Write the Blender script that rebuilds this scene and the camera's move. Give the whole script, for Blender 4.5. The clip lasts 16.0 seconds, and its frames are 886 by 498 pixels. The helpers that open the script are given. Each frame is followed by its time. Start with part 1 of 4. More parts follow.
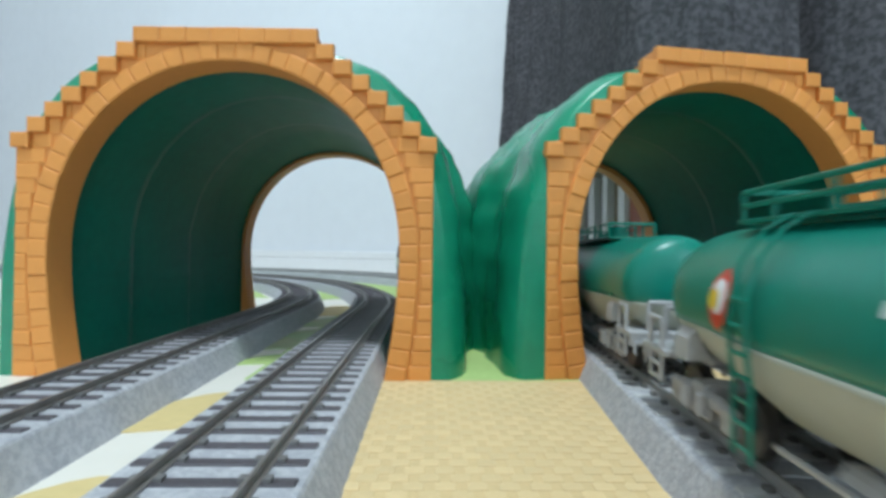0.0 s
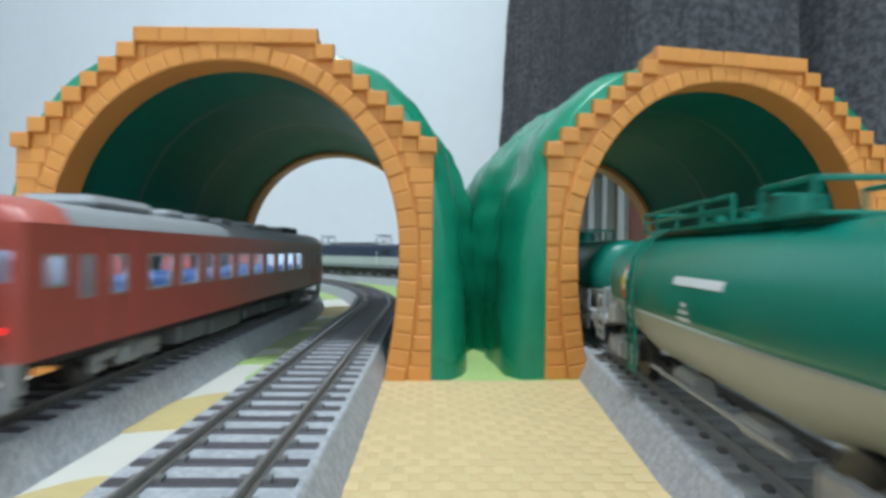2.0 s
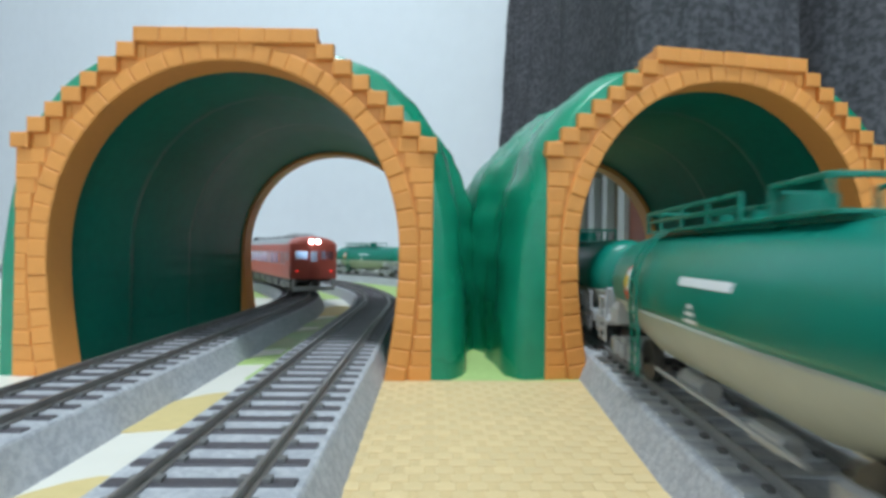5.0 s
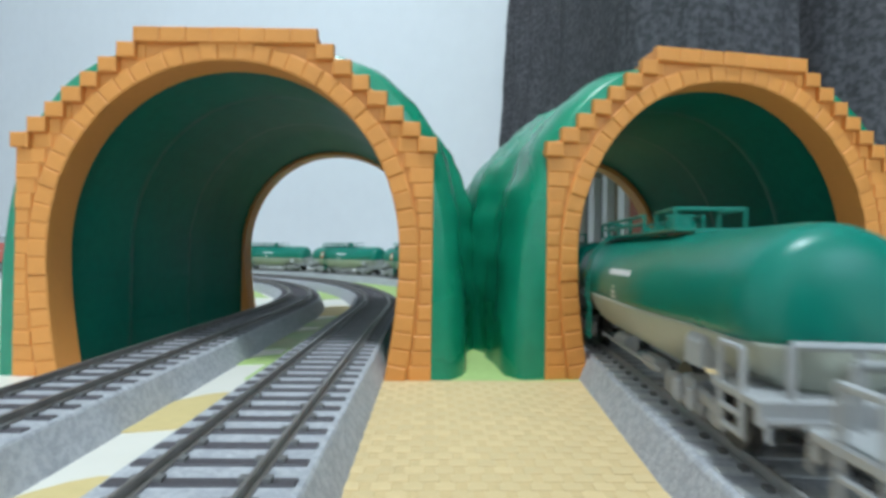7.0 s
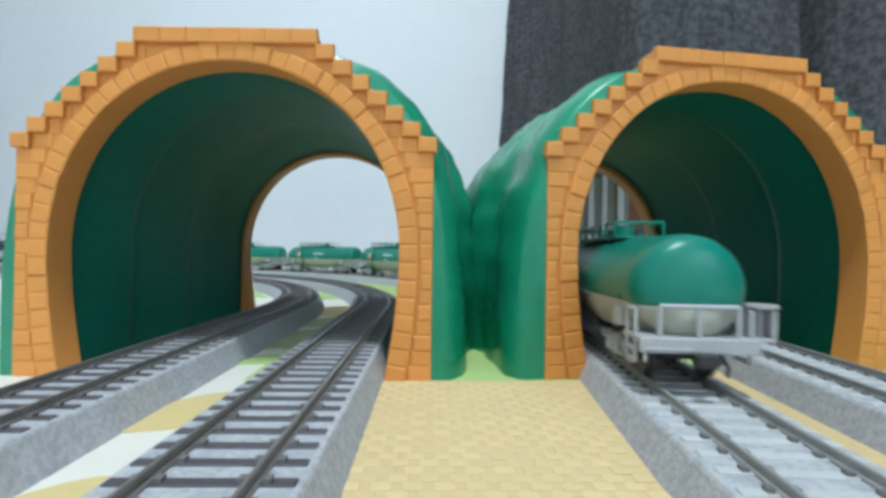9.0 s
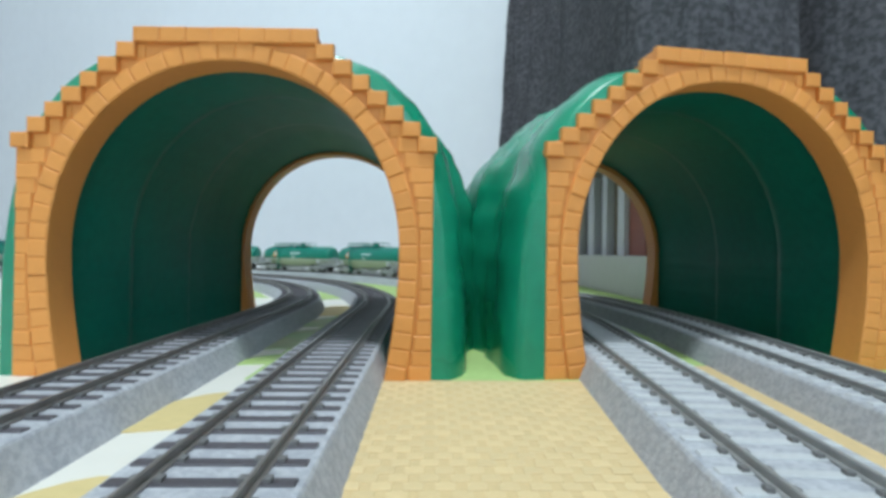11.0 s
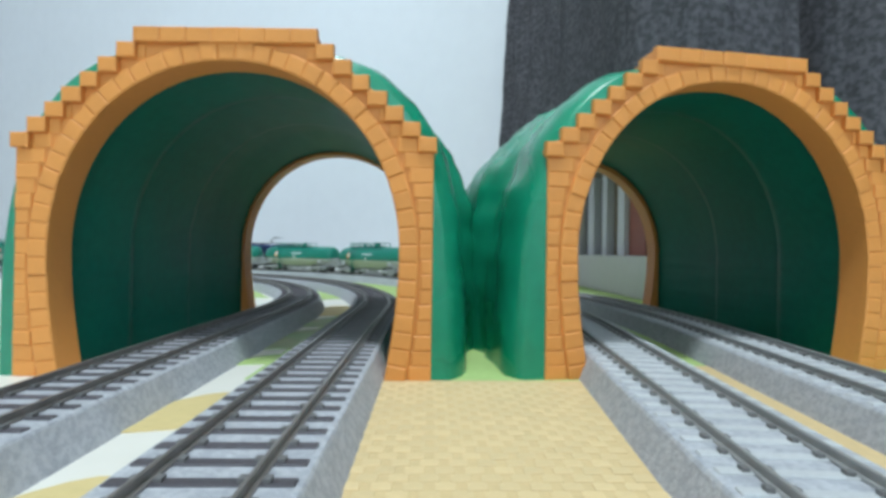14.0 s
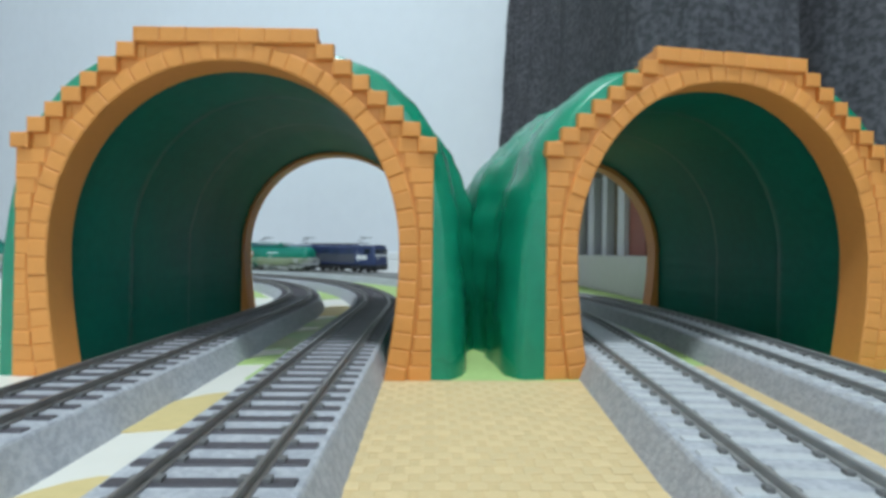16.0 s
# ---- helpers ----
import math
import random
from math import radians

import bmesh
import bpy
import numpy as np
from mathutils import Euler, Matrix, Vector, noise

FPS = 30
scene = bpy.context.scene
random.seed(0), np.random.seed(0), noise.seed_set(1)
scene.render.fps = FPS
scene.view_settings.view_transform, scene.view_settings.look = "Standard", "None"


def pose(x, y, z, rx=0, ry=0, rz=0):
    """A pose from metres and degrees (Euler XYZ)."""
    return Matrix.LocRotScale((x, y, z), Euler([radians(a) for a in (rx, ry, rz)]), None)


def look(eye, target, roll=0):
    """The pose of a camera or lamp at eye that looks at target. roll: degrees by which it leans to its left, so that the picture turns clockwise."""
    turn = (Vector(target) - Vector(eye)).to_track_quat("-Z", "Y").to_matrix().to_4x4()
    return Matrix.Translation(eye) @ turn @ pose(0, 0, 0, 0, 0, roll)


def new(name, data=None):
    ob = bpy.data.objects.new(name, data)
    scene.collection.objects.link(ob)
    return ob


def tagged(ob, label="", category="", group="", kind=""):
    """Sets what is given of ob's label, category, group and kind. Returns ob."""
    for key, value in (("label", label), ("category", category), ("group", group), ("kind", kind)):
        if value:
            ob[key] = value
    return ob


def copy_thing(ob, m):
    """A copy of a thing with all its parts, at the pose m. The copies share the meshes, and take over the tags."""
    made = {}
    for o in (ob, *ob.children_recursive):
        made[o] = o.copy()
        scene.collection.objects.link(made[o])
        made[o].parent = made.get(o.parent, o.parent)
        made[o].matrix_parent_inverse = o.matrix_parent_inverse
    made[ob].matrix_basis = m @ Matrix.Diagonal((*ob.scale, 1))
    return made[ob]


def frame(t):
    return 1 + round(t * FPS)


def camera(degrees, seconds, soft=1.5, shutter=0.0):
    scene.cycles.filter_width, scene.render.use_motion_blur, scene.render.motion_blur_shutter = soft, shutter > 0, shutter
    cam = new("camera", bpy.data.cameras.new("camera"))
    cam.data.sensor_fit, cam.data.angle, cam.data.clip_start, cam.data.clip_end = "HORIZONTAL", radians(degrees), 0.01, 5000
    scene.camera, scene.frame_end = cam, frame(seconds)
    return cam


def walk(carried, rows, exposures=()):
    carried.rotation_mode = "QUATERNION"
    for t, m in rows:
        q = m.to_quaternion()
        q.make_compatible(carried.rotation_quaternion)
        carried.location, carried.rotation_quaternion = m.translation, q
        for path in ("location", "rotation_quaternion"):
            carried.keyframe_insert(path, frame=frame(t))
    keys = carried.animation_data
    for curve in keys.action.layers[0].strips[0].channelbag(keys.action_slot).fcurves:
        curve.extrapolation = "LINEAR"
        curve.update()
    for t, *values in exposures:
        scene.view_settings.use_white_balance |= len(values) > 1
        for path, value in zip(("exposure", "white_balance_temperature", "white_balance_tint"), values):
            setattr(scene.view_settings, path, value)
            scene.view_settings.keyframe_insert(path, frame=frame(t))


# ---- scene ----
cam = camera(81.7, 16.0, soft=3.5, shutter=0.7)
EYE = (0.0, 0.0, 0.0460)
STAND = look(EYE, (0.0252, 1.0, 0.0460 + 0.0058), 0.78)
walk(cam, [(0.0, STAND), (16.0, STAND)], exposures=[(0.0, 0.10, 6500, 10), (15.0, 0.10, 6500, 10), (16.0, -0.02, 6500, 10)])

# ---- light: one ceiling lamp in a closed room, dim daylight through a side window ----
world = bpy.data.worlds.new("world")
world.use_nodes = True
scene.world = world
world.node_tree.nodes["Background"].inputs[0].default_value = (0.60, 0.70, 0.85, 1)
world.node_tree.nodes["Background"].inputs[1].default_value = 0.25


def area_lamp(name, shape, size, power, place, target, colour):
    data = bpy.data.lights.new(name, "AREA")
    data.shape, data.size, data.energy, data.color = shape, size, power, colour
    ob = new(name, data)
    ob.matrix_world = look(place, target)
    return ob


area_lamp("ceiling_lamp", "DISK", 0.34, 46, (-0.10, -0.48, 2.36), (-0.10, -0.48, 0), (0.77, 0.91, 1.0))
area_lamp("window_daylight", "SQUARE", 0.86, 10, (0.925, -1.600, 1.175), (0.925, 0.0, 1.0), (0.62, 0.84, 1.0))


# ---- materials ----
def material(name, base, rough=0.5, metal=0.0, vary=0.12, scale=60.0, bump=0.0, bump_scale=400.0, coat=0.0,
             each=0.0, spec=0.5, through_light=0.0, second=None, mix_scale=20.0):
    """A surface with colour that varies at two scales, fine relief, and a shift from piece to piece."""
    m = bpy.data.materials.new(name)
    m.use_nodes = True
    nt = m.node_tree
    n, link = nt.nodes, nt.links.new
    b = n["Principled BSDF"]
    b.inputs["Roughness"].default_value = rough
    b.inputs["Metallic"].default_value = metal
    b.inputs["Coat Weight"].default_value = coat
    b.inputs["Specular IOR Level"].default_value = spec
    if through_light:
        b.inputs["Subsurface Weight"].default_value = through_light
        b.inputs["Subsurface Radius"].default_value = (0.004, 0.006, 0.004)
        b.inputs["Subsurface Scale"].default_value = 0.6
    tc = n.new("ShaderNodeTexCoord")
    big, fine = n.new("ShaderNodeTexNoise"), n.new("ShaderNodeTexNoise")
    big.inputs["Scale"].default_value, fine.inputs["Scale"].default_value = scale, scale * 11
    big.inputs["Detail"].default_value = fine.inputs["Detail"].default_value = 4
    for t in (big, fine):
        link(tc.outputs["Object"], t.inputs["Vector"])
    add = n.new("ShaderNodeMath")
    add.operation = "ADD"
    link(big.outputs["Fac"], add.inputs[0])
    link(fine.outputs["Fac"], add.inputs[1])
    rng = n.new("ShaderNodeMapRange")
    rng.inputs["From Min"].default_value, rng.inputs["From Max"].default_value = 0.55, 1.45
    rng.inputs["To Min"].default_value, rng.inputs["To Max"].default_value = 1 - vary, 1 + vary
    link(add.outputs[0], rng.inputs["Value"])
    hsv = n.new("ShaderNodeHueSaturation")
    hsv.inputs["Color"].default_value = (*base, 1)
    if second:
        mixer, spots = n.new("ShaderNodeMix"), n.new("ShaderNodeTexNoise")
        mixer.data_type = "RGBA"
        spots.inputs["Scale"].default_value, spots.inputs["Detail"].default_value = mix_scale, 6
        link(tc.outputs["Object"], spots.inputs["Vector"])
        sharp = n.new("ShaderNodeMapRange")
        sharp.inputs["From Min"].default_value, sharp.inputs["From Max"].default_value = 0.42, 0.58
        link(spots.outputs["Fac"], sharp.inputs["Value"])
        link(sharp.outputs[0], mixer.inputs["Factor"])
        mixer.inputs["A"].default_value, mixer.inputs["B"].default_value = (*base, 1), (*second, 1)
        link(mixer.outputs["Result"], hsv.inputs["Color"])
    if each:
        info, er, mul = n.new("ShaderNodeObjectInfo"), n.new("ShaderNodeMapRange"), n.new("ShaderNodeMath")
        er.inputs["To Min"].default_value, er.inputs["To Max"].default_value = 1 - each, 1 + each
        link(info.outputs["Random"], er.inputs["Value"])
        mul.operation = "MULTIPLY"
        link(er.outputs[0], mul.inputs[0])
        link(rng.outputs[0], mul.inputs[1])
        link(mul.outputs[0], hsv.inputs["Value"])
    else:
        link(rng.outputs[0], hsv.inputs["Value"])
    link(hsv.outputs[0], b.inputs["Base Color"])
    rr = n.new("ShaderNodeMapRange")
    rr.inputs["To Min"].default_value, rr.inputs["To Max"].default_value = max(0.02, rough - 0.08), min(1, rough + 0.08)
    link(big.outputs["Fac"], rr.inputs["Value"])
    link(rr.outputs[0], b.inputs["Roughness"])
    if bump:
        bn, bt = n.new("ShaderNodeBump"), n.new("ShaderNodeTexNoise")
        bt.inputs["Scale"].default_value, bt.inputs["Detail"].default_value = bump_scale, 5
        link(tc.outputs["Object"], bt.inputs["Vector"])
        bn.inputs["Strength"].default_value, bn.inputs["Distance"].default_value = bump, 0.0006
        link(bt.outputs["Fac"], bn.inputs["Height"])
        link(bn.outputs[0], b.inputs["Normal"])
    return m


def glow(name, colour, strength):
    m = bpy.data.materials.new(name)
    m.use_nodes = True
    b = m.node_tree.nodes["Principled BSDF"]
    b.inputs["Base Color"].default_value = (*colour, 1)
    b.inputs["Emission Color"].default_value = (*colour, 1)
    b.inputs["Emission Strength"].default_value = strength
    return m


def glass(name, tint=(0.9, 0.95, 1.0), rough=0.03):
    m = bpy.data.materials.new(name)
    m.use_nodes = True
    b = m.node_tree.nodes["Principled BSDF"]
    b.inputs["Base Color"].default_value = (*tint, 1)
    b.inputs["Roughness"].default_value = rough
    b.inputs["Transmission Weight"].default_value = 1.0
    b.inputs["IOR"].default_value = 1.1
    return m


M_WALL = material("white_wallpaper", (0.78, 0.80, 0.83), 0.8, vary=0.03, scale=3, bump=0.5, bump_scale=160)
M_BASEBOARD = material("white_baseboard", (0.82, 0.82, 0.82), 0.4, vary=0.03, scale=8)
M_FLOOR = material("pale_floor", (0.80, 0.76, 0.67), 0.45, vary=0.05, scale=6, bump=0.15, bump_scale=60)
M_CEILING = material("white_ceiling", (0.8, 0.8, 0.8), 0.9, vary=0.03, scale=2)
M_YELLOW = material("yellow_paving", (0.72, 0.54, 0.285), 0.6, vary=0.07, scale=40, each=0.05, bump=0.3, bump_scale=900)
M_GROUT = material("yellow_joint", (0.68, 0.50, 0.255), 0.75, vary=0.08, scale=50)
M_TAN = material("tan_mat", (0.68, 0.53, 0.24), 0.7, vary=0.08, scale=30, bump=0.3, bump_scale=500)
M_CREAM = material("cream_mat", (0.80, 0.77, 0.66), 0.7, vary=0.05, scale=30, bump=0.3, bump_scale=500)
M_LIME = material("lime_mat", (0.43, 0.57, 0.20), 0.75, vary=0.10, scale=25, bump=0.3, bump_scale=500)
M_OLIVE = material("olive_mat", (0.36, 0.47, 0.24), 0.75, vary=0.15, scale=25, bump=0.3, bump_scale=500,
                   second=(0.42, 0.43, 0.26), mix_scale=26)
M_BALLAST = material("grey_ballast", (0.47, 0.475, 0.49), 0.85, vary=0.16, scale=160, bump=0.6, bump_scale=1100,
                     second=(0.38, 0.385, 0.41), mix_scale=600)
M_SLEEPER_DARK = material("dark_sleeper", (0.085, 0.076, 0.085), 0.6, vary=0.2, scale=120, each=0.15, bump=0.3)
M_SLEEPER_PALE = material("concrete_sleeper", (0.52, 0.525, 0.52), 0.7, vary=0.12, scale=120, each=0.06, bump=0.3)
M_CLIP = material("rail_clip", (0.17, 0.165, 0.16), 0.6, vary=0.2, scale=150)
M_RAIL = material("tarnished_rail", (0.27, 0.25, 0.23), 0.4, metal=0.5, vary=0.2, scale=60)
M_RAIL_PALE = material("nickel_rail", (0.36, 0.355, 0.34), 0.42, metal=0.25, vary=0.12, scale=60)
M_ORANGE = material("orange_plastic", (0.74, 0.30, 0.072), 0.5, spec=0.35, vary=0.05, scale=40, each=0.05, bump=0.2, bump_scale=350)
M_ORANGE_BACK = material("orange_plastic_plate", (0.72, 0.28, 0.062), 0.5, vary=0.05, scale=40, bump=0.2, bump_scale=350)
M_GREEN = material("green_plastic", (0.006, 0.25, 0.135), 0.27, spec=0.5, vary=0.16, scale=14, bump=0.25, bump_scale=90, through_light=0.05)
# matte inside of the same green plastic; base darkened for the tunnel's shade
M_GREEN_SHADED = material("dull_green_lining", (0.003, 0.155, 0.105), 0.42, spec=0.2, vary=0.2, scale=22, bump=0.3, bump_scale=120)
M_CLOTH = material("grey_fleece", (0.068, 0.067, 0.074), 0.95, vary=0.30, scale=22, bump=1.0, bump_scale=420, spec=0.1,
                   second=(0.112, 0.110, 0.120), mix_scale=190)
M_SHELF = material("white_shelf_board", (0.50, 0.49, 0.47), 0.5, vary=0.05, scale=10)


# ---- mesh helpers ----
def finish(name, bm, mat, smooth=False, bevel=0.0):
    bmesh.ops.recalc_face_normals(bm, faces=bm.faces)
    me = bpy.data.meshes.new(name)
    bm.to_mesh(me)
    bm.free()
    me.materials.append(mat)
    if smooth:
        me.shade_smooth()
    return me


def part(name, bm, mat, parent, label="", smooth=False, at=None):
    """One mesh object under a thing or under a part."""
    ob = new(name, finish(name, bm, mat, smooth))
    ob.parent = parent
    if at is not None:
        ob.matrix_basis = at
    if label:
        ob["label"] = label
    return ob


def thing(name, label, category, at, group="", kind=""):
    ob = new(name)
    ob.empty_display_size = 0.02
    ob.matrix_world = at
    return tagged(ob, label, category, group, kind)


def solid(name, bm, mat, label, category, group="", kind="", at=None, smooth=False):
    ob = new(name, finish(name, bm, mat, smooth))
    if at is not None:
        ob.matrix_world = at
    return tagged(ob, label, category, group, kind)


def add_box(bm, x0, x1, y0, y1, z0, z1, c=0.0):
    """A box with its edges chamfered by c."""
    r = bmesh.ops.create_cube(bm, size=1.0)
    for v in r["verts"]:
        v.co = Vector(((x0 + x1) / 2 + v.co.x * (x1 - x0), (y0 + y1) / 2 + v.co.y * (y1 - y0), (z0 + z1) / 2 + v.co.z * (z1 - z0)))
    if c:
        es = {e for v in r["verts"] for e in v.link_edges}
        bmesh.ops.bevel(bm, geom=list(es), offset=c, segments=1, affect="EDGES", clamp_overlap=True)
    return bm


def box(x0, x1, y0, y1, z0, z1, c=0.0):
    return add_box(bmesh.new(), x0, x1, y0, y1, z0, z1, c)


def add_rod(bm, p, q, r, n=6):
    """A round bar from p to q."""
    p, q = Vector(p), Vector(q)
    d = q - p
    m = Matrix.Translation((p + q) / 2) @ d.to_track_quat("Z", "Y").to_matrix().to_4x4()
    bmesh.ops.create_cone(bm, cap_ends=True, segments=n, radius1=r, radius2=r, depth=d.length, matrix=m)
    return bm


def rods(lines, r, n=6):
    bm = bmesh.new()
    for p, q in lines:
        add_rod(bm, p, q, r, n)
    return bm


def loft(rings, closed=True, caps=True):
    """Faces between rings of points; a closed ring joins its end to its start."""
    bm = bmesh.new()
    vs = [[bm.verts.new(p) for p in ring] for ring in rings]
    n = len(vs[0])
    for a, b in zip(vs, vs[1:]):
        for i in range(n if closed else n - 1):
            j = (i + 1) % n
            bm.faces.new((a[i], a[j], b[j], b[i]))
    if caps:
        bm.faces.new(vs[0])
        bm.faces.new(list(reversed(vs[-1])))
    return bm


def prism(quad, y0, y1, c):
    """A block whose outline in x and z is quad, from y0 (front, its edges rounded over c) to y1."""
    mid = Vector((sum(p[0] for p in quad) / len(quad), sum(p[1] for p in quad) / len(quad)))
    bm = bmesh.new()

    def ring(y, inset):
        out = []
        for u, w in quad:
            d = Vector((u, w)) - mid
            k = max(0.1, 1 - inset * 1.4 / max(d.length, 1e-6))
            out.append(bm.verts.new((mid.x + d.x * k, y, mid.y + d.y * k)))
        return out

    rings = [ring(y1, 0), ring(y0 + c * 0.5, 0), ring(y0 + c * 0.18, c * 0.35), ring(y0, c)]
    n = len(quad)
    for p, q in zip(rings, rings[1:]):
        for i in range(n):
            bm.faces.new((p[i], p[(i + 1) % n], q[(i + 1) % n], q[i]))
    bm.faces.new(rings[-1])
    return bm


# ---- the tracks' plan: two that run straight and then bend, two on a wide bend ----
GAUGE = 0.0085
RAIL_TOP = 0.0115
X_SECOND, X_FIRST, BEND = -0.0355, -0.0955, 0.3272
R_FIRST, R_SECOND = 0.4336, 0.4934
X_THIRD, SLANT, STRAIGHT, R_THIRD, APART = 0.0558, 0.1015, 0.2498, 0.6428, 0.0577


def on_oval(x0, radius):
    def at(s):
        """Place and heading, s metres past y = 0."""
        if s < BEND:
            return Vector((x0, s, 0)), 0.0
        a = (s - BEND) / radius
        if a < math.pi:
            return Vector((x0 - radius + radius * math.cos(a), BEND + radius * math.sin(a), 0)), a
        return Vector((x0 - 2 * radius, BEND - (s - BEND - math.pi * radius), 0)), math.pi
    return at


def on_wide(aside):
    ahead, side = Vector((math.sin(SLANT), math.cos(SLANT), 0)), Vector((math.cos(SLANT), -math.sin(SLANT), 0))
    start = Vector((X_THIRD, 0, 0)) + side * aside
    radius = R_THIRD + aside
    centre = start + ahead * STRAIGHT - side * radius

    def at(s):
        """Place and heading, s metres from the start of the slanting straight."""
        if s < STRAIGHT:
            return start + ahead * s, -SLANT
        a = (s - STRAIGHT) / radius
        if a < math.pi + SLANT:
            return centre + side * (radius * math.cos(a)) + ahead * (radius * math.sin(a)), a - SLANT
        return Vector((centre.x - radius, centre.y - (s - STRAIGHT - (math.pi + SLANT) * radius), 0)), math.pi
    return at


first, second = on_oval(X_FIRST, R_FIRST), on_oval(X_SECOND, R_SECOND)
third, fourth = on_wide(0.0), on_wide(APART)


def sweep(at, stops, profile):
    """A profile of (across, up) carried along a track."""
    rings = []
    for s in stops:
        p, a = at(s)
        side = Vector((math.cos(a), math.sin(a), 0))
        rings.append([p + side * u + Vector((0, 0, w)) for u, w in profile])
    return loft(rings)


def track(label, at, s0, s1, pieces, pale):
    ob = thing("railway_track", label, "railway track", Matrix.Identity(4), "model railway tracks")
    stops = list(np.arange(s0, s1, 0.012)) + [s1]
    part("roadbed", sweep(at, stops, [(-0.0199, 0), (-0.0164, 0.0082), (-0.0159, 0.0088), (-0.0151, 0.0090), (0.0151, 0.0090), (0.0159, 0.0088), (0.0164, 0.0082), (0.0199, 0)]),
         M_BALLAST, ob, "grey speckled ballast roadbed")
    for side in (-1, 1):
        u = side * GAUGE
        prof = [(u - 0.0009, 0.0092), (u - 0.0009, 0.0096), (u - 0.0002, 0.0098), (u - 0.0002, 0.0108), (u - 0.0004, 0.0110), (u - 0.0004, 0.0114), (u - 0.0003, 0.0115),
                (u + 0.0003, 0.0115), (u + 0.0004, 0.0114), (u + 0.0004, 0.0110), (u + 0.0002, 0.0108), (u + 0.0002, 0.0098), (u + 0.0009, 0.0096), (u + 0.0009, 0.0092)]
        part("rail", sweep(at, stops, prof), M_RAIL_PALE if pale else M_RAIL, ob, "nickel silver rail" if pale else "dark tarnished rail")
    mat = M_SLEEPER_PALE if pale else M_SLEEPER_DARK
    mesh = finish("sleeper", box(-0.015, 0.015, -0.0014, 0.0014, 0.0080, 0.0094, 0.0002), mat)
    rest, clips = bmesh.new(), bmesh.new()
    for i in range(int((s1 - s0) / 0.0077)):
        s = s0 + (i + 0.5) * 0.0077
        p, a = at(s)
        m = Matrix.Translation(p) @ Matrix.Rotation(a, 4, "Z")
        if pieces[0] < s < pieces[1]:
            o = new("sleeper", mesh)
            o.parent, o.matrix_basis = ob, m
            for side in (-1, 1):
                for k in (-0.0022, 0.0022):
                    r = bmesh.ops.create_cube(clips, size=1.0)
                    for v in r["verts"]:
                        v.co = m @ Vector((side * GAUGE + k * 0.9 + v.co.x * 0.0013, v.co.y * 0.0018, 0.0097 + v.co.z * 0.0009))
        else:
            r = bmesh.ops.create_cube(rest, size=1.0)
            for v in r["verts"]:
                v.co = m @ Vector((v.co.x * 0.030, v.co.y * 0.0028, 0.0087 + v.co.z * 0.0014))
    tagged(part("sleeper_run", rest, mat, ob), kind="stuff")
    tagged(part("rail_clip", clips, M_CLIP, ob), kind="stuff")
    return ob


# ---- room ----
def wall_line(name, p, q, height, mat, depth=0.06):
    p, q = Vector((*p, 0)), Vector((*q, 0))
    d = q - p
    ob = solid(name, box(0, d.length, 0, depth, -0.01, height), mat, "plain white papered wall", "wall", kind="structure")
    ob.matrix_world = Matrix.Translation(p) @ Matrix.Rotation(math.atan2(d.y, d.x), 4, "Z")
    return ob


CORNER = (1.5, 0.165)
FAR_LEFT = (-2.30, 2.19)
wall_line("wall_north", FAR_LEFT, CORNER, 2.42, M_WALL)
wall_line("wall_east", CORNER, (1.5, -1.6), 2.42, M_WALL)
WIN_X0, WIN_X1, WIN_Z0, WIN_Z1 = 0.45, 1.40, 0.70, 1.65
south = bmesh.new()
for x0, x1, z0, z1 in ((-2.36, WIN_X0, -0.01, 2.42), (WIN_X1, 1.5, -0.01, 2.42), (WIN_X0, WIN_X1, -0.01, WIN_Z0), (WIN_X0, WIN_X1, WIN_Z1, 2.42)):
    add_box(south, x0, x1, -1.66, -1.60, z0, z1)
solid("wall_south", south, M_WALL, "plain white papered wall with a window", "wall", kind="structure")
window = thing("window_1", "white framed window in the wall", "window", Matrix.Identity(4), kind="structure")
fr = bmesh.new()
for x0, x1, z0, z1 in ((WIN_X0, WIN_X0 + 0.04, WIN_Z0, WIN_Z1), (WIN_X1 - 0.04, WIN_X1, WIN_Z0, WIN_Z1), (WIN_X0 + 0.04, WIN_X1 - 0.04, WIN_Z0, WIN_Z0 + 0.04),
                       (WIN_X0 + 0.04, WIN_X1 - 0.04, WIN_Z1 - 0.04, WIN_Z1), (0.91, 0.94, WIN_Z0 + 0.04, WIN_Z1 - 0.04)):
    add_box(fr, x0, x1, -1.645, -1.612, z0, z1, 0.003)
part("window_frame", fr, M_BASEBOARD, window)
M_CLEAR = glass("clear_pane")
for x0, x1 in ((WIN_X0 + 0.04, 0.91), (0.94, WIN_X1 - 0.04)):
    part("pane", box(x0, x1, -1.630, -1.626, WIN_Z0 + 0.04, WIN_Z1 - 0.04), M_CLEAR, window).visible_shadow = False
part("window_sill", box(WIN_X0 - 0.03, WIN_X1 + 0.03, -1.612, -1.57, WIN_Z0 - 0.025, WIN_Z0, 0.003), M_BASEBOARD, window)
wall_line("wall_west", (-2.36, -1.6), (-2.36, 2.6), 2.42, M_WALL)
solid("ceiling", box(-2.5, 1.7, -1.8, 2.8, 2.42, 2.48), M_CEILING, "plain white ceiling", "ceiling", kind="structure")
solid("floor", box(-2.5, 1.7, -1.8, 2.8, -0.05, 0.0), M_FLOOR, "pale cream floor under the railway", "floor", kind="structure")
d = Vector((*CORNER, 0)) - Vector((*FAR_LEFT, 0))
bb = bmesh.new()
